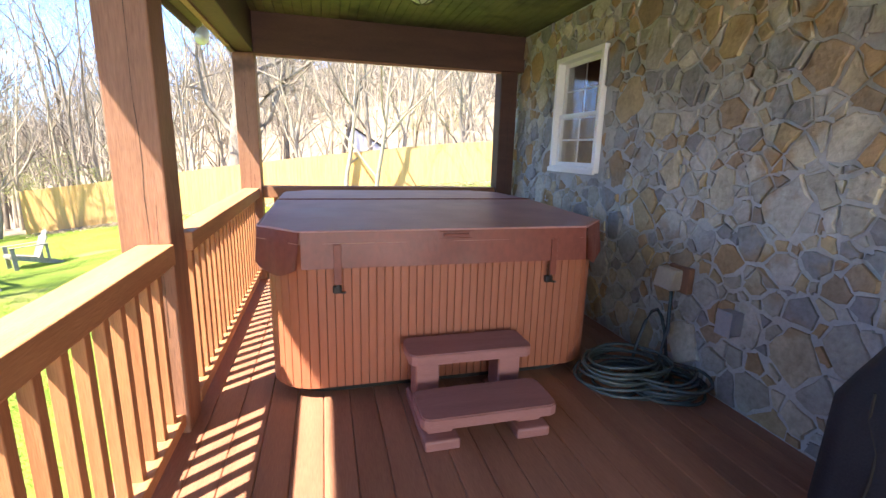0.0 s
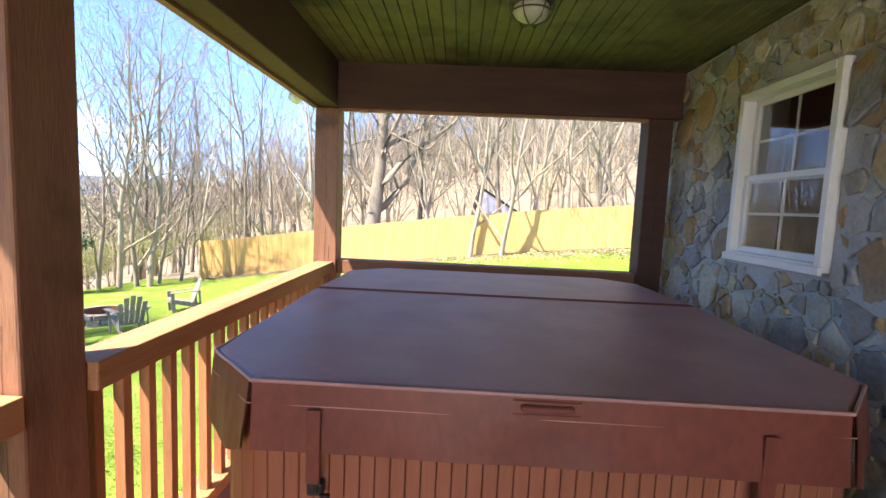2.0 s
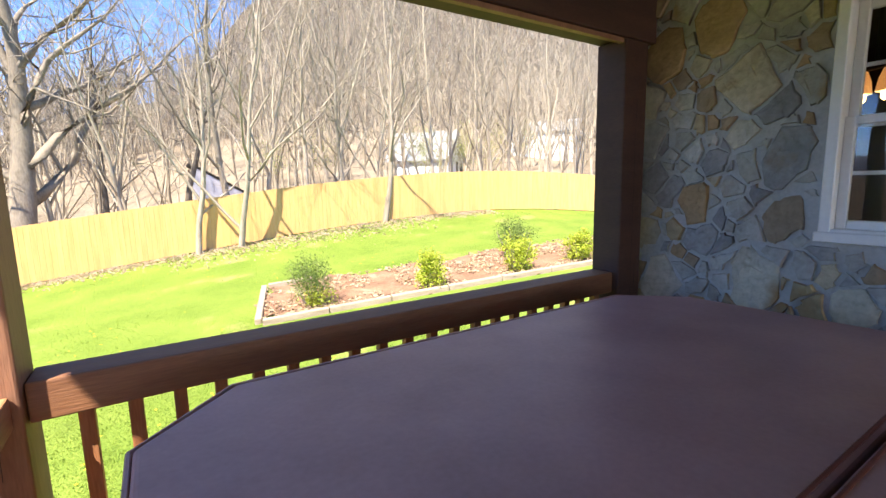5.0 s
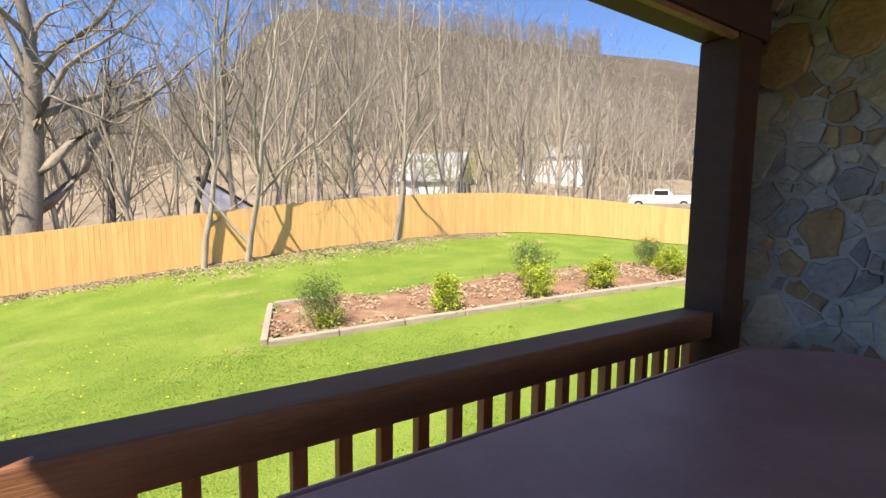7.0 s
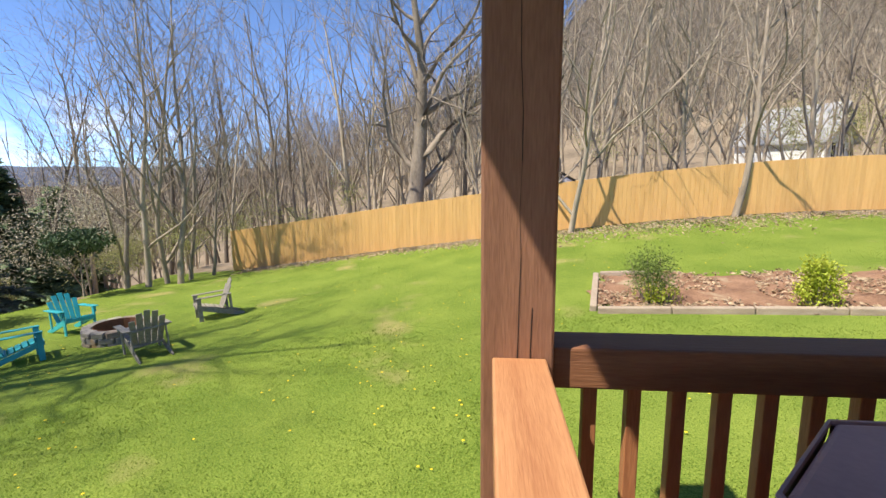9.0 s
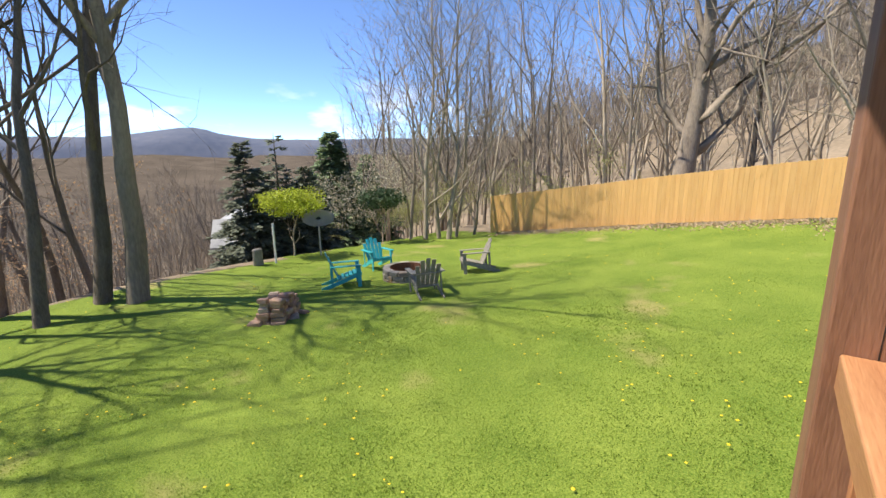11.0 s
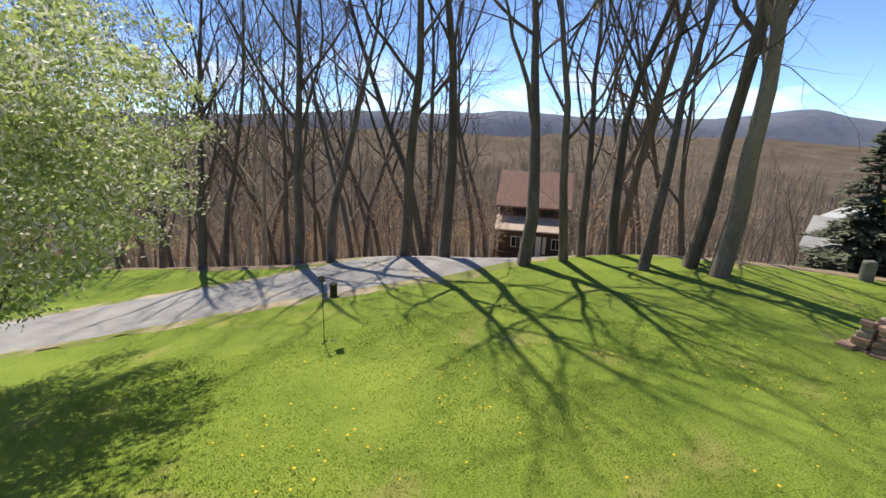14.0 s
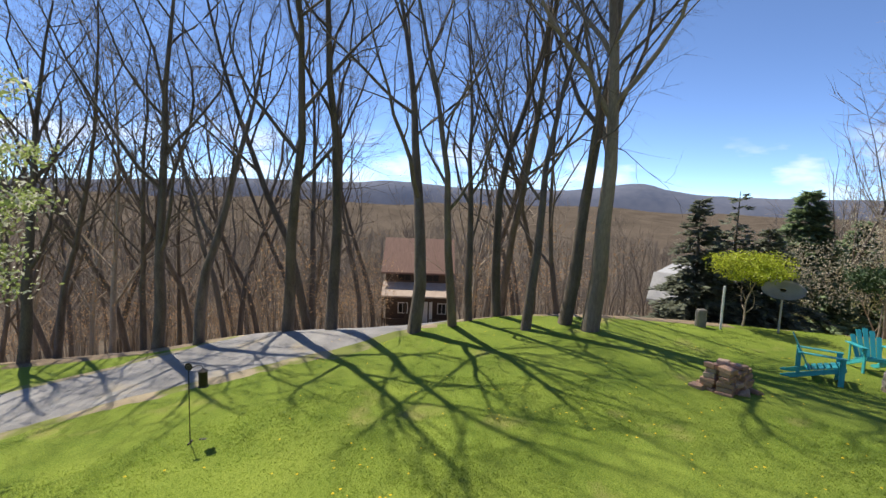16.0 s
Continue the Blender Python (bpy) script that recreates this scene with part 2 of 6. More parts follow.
def prism(bm, outline, z0, z1):
    """A closed prism over an outline of (x, y)."""
    lo = [bm.verts.new((x, y, z0)) for x, y in outline]
    hi = [bm.verts.new((x, y, z1)) for x, y in outline]
    bm.faces.new(lo[::-1]), bm.faces.new(hi)
    for k in range(len(lo)):
        j = (k + 1) % len(lo)
        bm.faces.new((lo[k], lo[j], hi[j], hi[k]))
    return bm


def smoothstep(a, b, x):
    t = min(1.0, max(0.0, (x - a) / (b - a)))
    return t * t * (3 - 2 * t)


# ---- ground ----
def soft_clamp(v, lo, hi, w):
    """v held between lo and hi, with rounded shoulders of width w."""
    up = hi - w * math.log1p(math.exp(min(40.0, (hi - v) / w)))
    v2 = v if v < hi - 8 * w else up
    return lo + w * math.log1p(math.exp(min(40.0, (v2 - lo) / w))) if v2 < lo + 8 * w else v2


COEF = ((0, 0, -1.818), (0, 1, 1.319), (0, 2, -1.059), (0, 3, 0.311), (1, 0, 1.169), (1, 1, -0.536), (1, 2, 0.317), (2, 0, 0.263), (2, 1, -0.210), (3, 0, -0.140))


def crest(y):
    """The line in x past which the lawn falls into the wooded slope."""
    return -14.9 - 0.02 * max(0.0, y - 8) ** 1.5 + 1.3 * math.exp(-(((y - 1.8) / 3.2) ** 2))


def ground_z(x, y):
    cx, cy = soft_clamp(x, -17, 22, 1.5) / 10, soft_clamp(y, -4, 23, 1.5) / 10
    z = sum(c * cx ** i * cy ** j for i, j, c in COEF)
    if y < -4:
        z -= 0.12 * (-4 - y) * (1 if y > -60 else 60 / (-4 - y))
    past = max(0.0, crest(min(max(y, -40), 40)) - x)
    z -= 0.30 * past if past < 90 else 27 + 0.05 * min(past - 90, 600)
    if past > 200:
        z += 0.05 * min(past - 200, 1000) + 26 * noise.noise((x * 0.004, y * 0.004, 1.1)) * smoothstep(200, 600, past)
    back = max(0.0, y - 26)
    z -= 0.10 * min(back, 18) * smoothstep(14, -6, x)
    hill = max(0.0, math.hypot(max(y, 0) * 1.0, x * 0.35) - 44)
    side = smoothstep(-170, 10, x + 0.12 * y)
    if y > 20:
        z += (0.195 * min(hill, 260) * smoothstep(20, 60, y)) * side + 0.34 * min(max(0.0, hill - 24), 180) * smoothstep(10, 70, x)
    z += 1.0 * smoothstep(28, 35, x) * smoothstep(8, 20, y)
    far = max(0.0, x - 26)
    z += 0.05 * min(far, 300)
    z += 0.35 * noise.noise((x * 0.06, y * 0.06, 0.3)) * smoothstep(22, 50, math.hypot(x, y - 5))
    return z


def axis(lo, hi, fine_lo, fine_hi, step, grow):
    v, out = fine_lo, []
    while v <= fine_hi:
        out.append(v)
        v += step
    s, a = step, fine_lo
    while a > lo:
        s *= grow
        a -= s
        out.insert(0, a)
    s, a = step, out[-1]
    while a < hi:
        s *= grow
        a += s
        out.append(a)
    return out


DRIVE = ((0.0, -22.0), (-4.5, -15.0), (-8.4, -10.6), (-10.6, -7.6), (-12.0, -4.9), (-13.1, -2.4), (-14.3, 0.2), (-16.5, 2.0), (-24.0, 3.0), (-38.0, 3.0))


GX, GY = axis(-2400, 2400, -24, 24, 0.5, 1.13), axis(-2400, 2400, -16, 26, 0.5, 1.13)
gv = [(x, y, ground_z(x, y)) for y in GY for x in GX]
nx = len(GX)
gf = [(j * nx + i, j * nx + i + 1, (j + 1) * nx + i + 1, (j + 1) * nx + i) for j in range(len(GY) - 1) for i in range(nx - 1)]
gm = bpy.data.meshes.new("ground")
gm.from_pydata(gv, [], gf)


def fence_y(x):
    """The fence's line: straight, then bending towards the house."""
    return 22.4 - 0.10 * (x + 12) * smoothstep(-13, 2, x) - 0.02 * max(0.0, x - 11) ** 2


def is_lawn(x, y):
    if y > (fence_y(min(x, 24)) if x > -12 else 22.4 + 0.3 * (-12 - x)) + 0.2:
        return False
    return y > -45 and x < 45 and x > crest(y) + 0.8 * noise.noise((x * 0.3, y * 0.3, 5))


for p in gm.polygons:
    c = p.center
    p.use_smooth = True
    p.material_index = 0 if is_lawn(c.x, c.y) else 1 if math.hypot(c.x, c.y) < 95 else 2
ground = link_mesh("ground", gm, M_LAWN)
gm.materials.append(M_LITTER)
gm.materials.append(M_FOREST)
tagged(ground, "sloping green lawn running into leaf-strewn wooded hillsides", "ground", kind="structure")
# drive: a strip laid on the ground, along a smooth line
def spline(pts, k):
    """A smooth line through pts, k steps for each stretch."""
    out = []
    for i in range(len(pts) - 1):
        p0, p1, p2, p3 = (Vector(pts[max(0, min(len(pts) - 1, j))]) for j in (i - 1, i, i + 1, i + 2))
        for q in range(k):
            t = q / k
            out.append(0.5 * ((2 * p1) + (p2 - p0) * t + (2 * p0 - 5 * p1 + 4 * p2 - p3) * t * t + (3 * p1 - p0 - 3 * p2 + p3) * t ** 3))
    return out + [Vector(pts[-1])]


line = spline(DRIVE, 9)
NQ = 13


def drive_strip(name, wide, lift, wander, material, label, category):
    dv, df = [], []
    for k, p in enumerate(line):
        d = (line[min(k + 1, len(line) - 1)] - line[max(k - 1, 0)]).normalized()
        half = wide if p.x > -15 else wide - 0.45
        for q in range(NQ):
            o = (q / (NQ - 1) * 2 - 1) * half
            if q in (0, NQ - 1):
                o += wander * noise.noise((p.x * 0.9, p.y * 0.9, q)) + 0.5 * wander * noise.noise((p.x * 3, p.y * 3, q))
            px, py = p.x - d.y * o, p.y + d.x * o
            dv.append((px, py, ground_z(px, py) + lift - (0.05 if q in (0, NQ - 1) else 0)))
        if k:
            df += [((k - 1) * NQ + q, (k - 1) * NQ + q + 1, k * NQ + q + 1, k * NQ + q) for q in range(NQ - 1)]
    dm = bpy.data.meshes.new(name)
    dm.from_pydata(dv, [], df)
    for p in dm.polygons:
        p.use_smooth = True
    tagged(link_mesh(name, dm, material), label, category, kind="structure")


drive_strip("road", 1.95, 0.045, 0.35, M_GRAVEL, "pale grey gravel drive", "driveway")
drive_strip("verge", 2.35, 0.028, 0.7, M_VERGE, "dusty tan verge with thin grass along the drive", "verge")

# ---- porch ----
WALL_X, CEIL_Z, END_Y, BACK_Y = 2.13, 2.53, 4.92, -5.0
BEAM_Z, RAIL_Z, END_RAIL = 2.165, 0.915, 0.945

# deck frame, with the boards laid on it as parts
deck = tagged(part("floor", boxm(-0.86, BACK_Y, -0.22, WALL_X + 0.1, 5.0, -0.034), M_BEAM), "reddish-brown stained timber deck of narrow boards", "deck", kind="structure")
bm = boxm(-0.0675, 0, -0.03, 0.0675, 5.0 - BACK_Y, 0.0, 0.004)
board_me = bpy.data.meshes.new("board")
bm.to_mesh(board_me)
bm.free()
BOARD_W = 0.1375
for k in range(22):
    b = link_mesh("board", board_me, M_DECK, deck)
    b.location = (-0.79 + k * BOARD_W, BACK_Y, 0.0)
# skirting below the deck
tagged(part("wall_skirting", boxm(-0.80, BACK_Y, -2.6, WALL_X, 4.9, -0.224), M_BEAM), "dark timber skirting under the porch", "wall", kind="structure")

# ceiling: grooved boards in one mesh
bm = bmesh.new()
x = -0.62
while x < WALL_X:
    box(bm, x + 0.003, BACK_Y, CEIL_Z, min(x + 0.079, WALL_X - 0.001), 4.74, CEIL_Z + 0.02, 0.003)
    x += 0.08
box(bm, -0.78, BACK_Y, CEIL_Z + 0.012, WALL_X + 0.3, 4.9, CEIL_Z + 0.06)
tagged(part("ceiling", bm, M_CEIL), "mildewed olive-brown grooved board porch ceiling", "ceiling", kind="structure")
# roof over it
roof = tagged(part("roof", box(boxm(-0.80, BACK_Y - 0.2, CEIL_Z + 0.07, WALL_X + 4, 5.0, CEIL_Z + 0.22), -1.30, BACK_Y - 0.2, CEIL_Z + 0.07, -0.80, 5.85, CEIL_Z + 0.22), M_BEAM), "dark porch roof with a boxed eave", "roof", kind="structure")

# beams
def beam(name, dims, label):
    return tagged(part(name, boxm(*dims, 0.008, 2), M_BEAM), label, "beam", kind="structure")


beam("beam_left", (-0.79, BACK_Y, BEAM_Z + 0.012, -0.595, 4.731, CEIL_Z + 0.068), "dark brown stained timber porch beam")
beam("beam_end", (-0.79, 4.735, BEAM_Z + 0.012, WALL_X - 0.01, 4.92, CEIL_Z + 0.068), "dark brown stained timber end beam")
tagged(part("trim_end", boxm(-0.587, 4.75, BEAM_Z - 0.012, 1.862, 4.78, BEAM_Z + 0.010), M_TIMBER), "thin timber strip under the end beam", "trim", kind="structure")
tagged(part("trim_left", boxm(-0.785, BACK_Y, BEAM_Z - 0.006, -0.745, 4.71, BEAM_Z + 0.010), M_TIMBER), "thin timber strip under the side beam", "trim", kind="structure")
# boxed eave outside the side beam, with narrow soffit boards
bm = bmesh.new()
for k in range(5):
    box(bm, -1.295 + k * 0.1, BACK_Y, CEIL_Z + 0.045, -1.295 + k * 0.1 + 0.097, 5.84, CEIL_Z + 0.066, 0.003)
box(bm, -1.325, BACK_Y, CEIL_Z - 0.02, -1.302, 5.86, CEIL_Z + 0.2, 0.004)
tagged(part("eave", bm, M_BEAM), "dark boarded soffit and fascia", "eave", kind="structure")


def post(x0, y0, x1, y1, z1, material=None):
    """A rough-sawn post with a pair of drying cracks."""
    bm = boxm(x0, y0, 0.0, x1, y1, z1, 0.008, 2)
    ob = part("post", bm, material or M_TIMBER)
    tagged(ob, "rough-sawn reddish-brown timber porch post with drying cracks", "post", "porch posts", "structure")
    cr = bmesh.new()
    rng = random.Random(int(x0 * 100 + y0 * 10))
    cx = (x0 + x1) / 2 + rng.uniform(-0.02, 0.02)
    for face_y, xx, z1 in ((y0 - 0.0012, cx, z1), (y0 - 0.0012, cx + 0.035, 1.3)):
        z = rng.uniform(0.3, 0.9)
        pts = []
        while z < z1 - 0.2:
            pts.append((xx + rng.uniform(-0.004, 0.004), z))
            z += 0.12
        for (xa, za), (xb, zb) in zip(pts, pts[1:]):
            w = rng.uniform(0.0005, 0.0014)
            q = [cr.verts.new(v) for v in ((xa - w, face_y, za), (xa + w, face_y, za), (xb + w, face_y, zb), (xb - w, face_y, zb))]
            cr.faces.new(q)
    part("crack", cr, M_DARK, ob)
    return ob


# right end post takes the dark beam colour, putting its shade into the timber
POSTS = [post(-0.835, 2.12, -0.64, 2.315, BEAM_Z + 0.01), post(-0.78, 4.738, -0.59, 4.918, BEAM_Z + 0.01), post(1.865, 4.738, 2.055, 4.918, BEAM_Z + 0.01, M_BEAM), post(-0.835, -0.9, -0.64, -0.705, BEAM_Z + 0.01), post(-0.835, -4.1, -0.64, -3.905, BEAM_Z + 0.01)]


# railings
def railing_y(name, x, y0, y1, top=RAIL_Z):
    """A side railing along y with a broad top rail, a bottom rail and square balusters."""
    r = empty(name)
    part("top_rail", boxm(x - 0.07, y0, top - 0.09, x + 0.07, y1, top, 0.006, 2), M_RAIL, r)
    part("bottom_rail", boxm(x - 0.045, y0, 0.045, x + 0.045, y1, 0.105, 0.006, 2), M_RAIL, r)
    n = int(round((y1 - y0) / 0.122))
    me = None
    for k in range(n):
        if me is None:
            bm = boxm(-0.019, -0.019, 0.105, 0.019, 0.019, top - 0.088, 0.002)
            me = bpy.data.meshes.new("baluster")
            bm.to_mesh(me)
            bm.free()
        b = link_mesh("baluster", me, M_BALUSTER, r)
        b.location = (x, y0 + (k + 0.5) * (y1 - y0) / n, 0)
    return tagged(r, "orange-brown stained timber railing with square balusters", "railing", "porch railings")


railing_y("railing", -0.68, 2.317, 4.736, RAIL_Z + 0.016)
railing_y("railing", -0.70, -0.70, 2.118)
railing_y("railing", -0.70, -3.9, -0.902)
r = empty("railing")
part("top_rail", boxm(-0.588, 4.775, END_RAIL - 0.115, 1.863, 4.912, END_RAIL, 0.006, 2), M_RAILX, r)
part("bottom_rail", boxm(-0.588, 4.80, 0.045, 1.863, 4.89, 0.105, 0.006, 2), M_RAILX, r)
bme = None
for k in range(20):
    if bme is None:
        bm = boxm(-0.019, -0.019, 0.105, 0.019, 0.019, END_RAIL - 0.113, 0.002)
        bme = bpy.data.meshes.new("baluster")
        bm.to_mesh(bme)
        bm.free()
    b = link_mesh("baluster", bme, M_BALUSTER, r)
    b.location = (-0.475 + k * 0.1195, 4.843, 0)
tagged(r, "orange-brown stained timber end railing with square balusters", "railing", "porch railings")

M_LOGWALL = mat("log_wall", (0.10, 0.045, 0.025), (0.17, 0.08, 0.04), 0.7, 2, 20, (1, 1, 8), 0.3)
# ---- stone wall with its window ----
WIN_Y0, WIN_Y1, WIN_Z0, WIN_Z1 = 3.205, 3.945, 1.19, 2.165
bm = bmesh.new()
WX1 = WALL_X + 0.25
box(bm, WALL_X, BACK_Y, -2.6, WX1, WIN_Y0, 2.75)
box(bm, WALL_X, WIN_Y1, -2.6, WX1, 4.99, 2.75)
box(bm, WALL_X, WIN_Y0, -2.6, WX1, WIN_Y1, WIN_Z0)
box(bm, WALL_X, WIN_Y0, WIN_Z1, WX1, WIN_Y1, 2.75)
stone_wall = tagged(part("wall_stone", bm, M_MORTAR), "field-stone house wall in grey, blue and ochre with raised mortar", "wall", kind="structure")
# house behind the wall, closed
tagged(part("wall_house", boxm(WX1 + 3.0, BACK_Y, -2.6, WX1 + 3.2, 5.0, 2.75), M_BEAM), "plain inner wall of the house", "wall", kind="structure")
tagged(part("wall_gable", boxm(WX1 + 0.01, 4.86, -2.6, WX1 + 3.0, 4.99, 2.75), M_LOGWALL), "log end wall of the house", "wall", kind="structure")
tagged(part("wall_back", boxm(WX1 + 0.01, BACK_Y - 0.2, -2.6, WX1 + 3.2, BACK_Y - 0.01, 2.75), M_BEAM), "plain end wall of the house", "wall", kind="structure")
tagged(part("floor_house", boxm(WX1 + 0.01, BACK_Y, -0.2, WX1 + 3.0, 4.85, -0.02), M_BEAM), "timber floor inside the house", "floor", kind="structure")
# white corner trim and downpipe at the end of the wall
dp = bmesh.new()
box(dp, WALL_X - 0.02, 4.995, -1.6, WALL_X + 0.055, 5.05, 2.60, 0.01, 2)
for zz in (0.4, 1.7):
    box(dp, WALL_X - 0.026, 4.993, zz, WALL_X + 0.061, 5.056, zz + 0.03)
tagged(part("downpipe", dp, M_WHITE), "white metal downpipe at the stone wall's corner", "downpipe")

win = empty("window_1", (WALL_X, 0, 0))
F = 0.042


def frame_boxes(bm, y0, y1, z0, z1, w, x0, x1):
    box(bm, x0, y0, z0, x1, y0 + w, z1, 0.004)
    box(bm, x0, y1 - w, z0, x1, y1, z1, 0.004)
    box(bm, x0, y0 + w, z1 - w, x1, y1 - w, z1, 0.004)
    box(bm, x0, y0 + w, z0, x1, y1 - w, z0 + w, 0.004)
    return bm


part("window_frame", frame_boxes(bmesh.new(), WIN_Y0, WIN_Y1, WIN_Z0, WIN_Z1, F, -0.05, 0.05), M_WHITE, win)
part("window_sill", boxm(-0.065, WIN_Y0 - 0.01, WIN_Z0 - 0.012, -0.04, WIN_Y1 + 0.01, WIN_Z0 + 0.03, 0.004), M_WHITE, win)
zm = WIN_Z0 + 0.47
for nm, z0, z1, xo in (("lower_sash", WIN_Z0 + F, zm + 0.025, 0.006), ("upper_sash", zm - 0.02, WIN_Z1 - F, 0.034)):
    s = part(nm, frame_boxes(bmesh.new(), WIN_Y0 + F, WIN_Y1 - F, z0, z1, 0.036, xo - 0.012, xo + 0.014), M_WHITE, win)
    pn = part("pane", boxm(xo - 0.001, WIN_Y0 + F + 0.03, z0 + 0.03, xo + 0.003, WIN_Y1 - F - 0.03, z1 - 0.03), M_GLASS, s)
    pn.visible_shadow = False
    mb = bmesh.new()
    ym, zc = (WIN_Y0 + WIN_Y1) / 2, (z0 + z1) / 2
    box(mb, xo + 0.006, ym - 0.008, z0 + 0.034, xo + 0.012, ym + 0.008, z1 - 0.034)
    box(mb, xo + 0.006, WIN_Y0 + F + 0.034, zc - 0.008, xo + 0.0125, WIN_Y1 - F - 0.034, zc + 0.008)
    part("glazing_bar", mb, M_WHITE, s)
tagged(win, "white vinyl double-hung window with a glazing grid", "window", kind="structure")

# ---- hot tub ----
def rounded(cx, cy, hx, hy, r, n=6, cut=False):
    out = []
    for sx, sy, a0 in ((1, 1, 0), (-1, 1, 90), (-1, -1, 180), (1, -1, 270)):
        for k in range(n + 1) if not cut else (0, n):
            a = radians(a0 + 90 * k / n)
            ox, oy = (cx + sx * (hx - r), cy + sy * (hy - r))
            out.append((ox + r * math.cos(a), oy + r * math.sin(a)))
    return out


TX, TY, THX, THY = 0.665, 3.35, 0.97, 1.07
tub = empty("hot_tub", (TX, TY, 0))
part("base", prism(bmesh.new(), rounded(0, 0, THX - 0.09, THY - 0.09, 0.24), 0.0, 0.08), M_DARK, tub, "black plastic base")
bm = prism(bmesh.new(), rounded(0, 0, THX - 0.012, THY - 0.012, 0.25, 10), 0.075, 0.868)
part("body", bm, M_DARK, tub)
# slats of the panelled sides
slats, slat_shapes = [], {}
path = rounded(0, 0, THX - 0.008, THY - 0.008, 0.25, 8)
pos = []
for (xa, ya), (xb, yb) in zip(path, path[1:] + path[:1]):
    L = math.hypot(xb - xa, yb - ya)
    n = max(1, round(L / 0.043))
    for k in range(n):
        f = (k + 0.5) / n
        pos.append((xa + (xb - xa) * f, ya + (yb - ya) * f, math.degrees(math.atan2(yb - ya, xb - xa)), L / n))
for px, py, a, w in pos:
    key = round(w, 3)
    if key not in slat_shapes:
        sm = bpy.data.meshes.new("slat")
        b2 = boxm(-w / 2 + 0.0013, -0.006, 0.07, w / 2 - 0.0013, 0.008, 0.869, 0.0022)
        b2.to_mesh(sm)
        b2.free()
        slat_shapes[key] = sm
    s = link_mesh("slat", slat_shapes[key], M_TUB, tub)
    s.matrix_basis = pose(px, py, 0, 0, 0, a)
tagged(tub, "square hot tub panelled in orange-brown vertical slats", "hot tub")

# the folding cover, with skirt, seam, handle and straps
cover = empty("tub_cover", (TX, TY, 0))
CHX, CHY, CUT, FOLD = 1.0, 1.10, 0.215, 0.085
CZ0, CZ1 = 0.872, 0.937


def cover_outline(g=0.0):
    hx, hy, c = CHX + g, CHY + g, CUT
    return [(hx, -hy + c), (hx, hy - c), (hx - c, hy), (-hx + c, hy), (-hx, hy - c), (-hx, -hy + c), (-hx + c, -hy), (hx - c, -hy)]


def half_cover(front):
    """One foam half: chamfered corners, thicker at the fold, with soft upper edges."""
    o = [p for p in cover_outline() if (p[1] < FOLD) == front]
    y = FOLD - 0.004 if front else FOLD + 0.004
    o = sorted(o, key=lambda p: math.atan2(p[1] - (-0.5 if front else 0.6), p[0]))
    ends = [(CHX, y), (-CHX, y)]
    o = ([(-CHX, -CHY + CUT), (-CHX + CUT, -CHY), (CHX - CUT, -CHY), (CHX, -CHY + CUT)] + ends) if front else ([(CHX, CHY - CUT), (CHX - CUT, CHY), (-CHX + CUT, CHY), (-CHX, CHY - CUT)] + ends[::-1])
    bm = prism(bmesh.new(), o, CZ0, CZ1)
    for v in bm.verts:
        if v.co.z > CZ1 - 0.001:
            v.co.z = CZ1 + 0.026 * (1 - abs(v.co.y - FOLD) / (CHY + FOLD))
    es = [e for e in bm.edges if all(v.co.z > CZ1 - 0.001 for v in e.verts)]
    bmesh.ops.bevel(bm, geom=es, offset=0.014, segments=3, affect="EDGES", profile=0.5)
    return bm


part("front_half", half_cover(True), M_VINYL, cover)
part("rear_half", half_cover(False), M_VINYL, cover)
# skirt panels hung from the edge, one for each side, slightly wavy
o = cover_outline(0.004)
for k, ((xa, ya), (xb, yb)) in enumerate(zip(o, o[1:] + o[:1])):
    bm = bmesh.new()
    n, rng = 26, random.Random(k)
    d = Vector((xb - xa, yb - ya, 0))
    nr = Vector((d.y, -d.x, 0)).normalized()
    for side in (0.0, 0.006):
        rows = []
        for j, z in enumerate((CZ1 - 0.006, CZ0 + 0.004, CZ0 - 0.002, 0.835, 0.79, 0.748)):
            row = []
            for q in range(n + 1):
                f = q / n
                low = (CZ1 - z) / 0.19
                off = side + 0.010 * low * noise.noise((f * 7 + k * 5, z * 6, 1.7)) + 0.016 * low * (1 if d.length > 1 else 1.6)
                trim = 0.0 if d.length > 1 else 0.05 * math.sin(f * math.pi) * low
                v = Vector((xa, ya, 0)) + d * (0.003 + f * 0.994) + nr * off
                row.append(bm.verts.new((v.x, v.y, z - trim * (j == 5))))
            rows.append(row)
        for r0, r1 in zip(rows, rows[1:]):
            for q in range(n):
                bm.faces.new((r0[q], r0[q + 1], r1[q + 1], r1[q]))
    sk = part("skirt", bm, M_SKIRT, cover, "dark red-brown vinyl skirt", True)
M_PIPING = mat("pale_stitching", (0.40, 0.20, 0.15), (0.52, 0.29, 0.22), 0.6, 5, 90, bump=0.05)
for zz, q, mm, gg, nm in ((CZ0 + 0.002, 0.0022, M_PIPING, 0.013, "stitching"), (CZ1 - 0.002, 0.006, M_VINYL, 0.006, "piping")):
    oo = cover_outline(gg)
    bm = bmesh.new()
    tube(bm, [(x, y, zz) for x, y in oo + oo[:1]], q, 6)
    part(nm, bm, mm, cover)
tagged(cover, "dark maroon vinyl cover with a centre seam on the hot tub", "tub cover")
bm = bmesh.new()
for g in (-0.016, 0.016):
    box(bm, -CHX + 0.015, FOLD + g - 0.004, CZ1 + 0.024, CHX - 0.015, FOLD + g + 0.004, CZ1 + 0.030, 0.002)
part("seam", bm, M_SKIRT, cover)
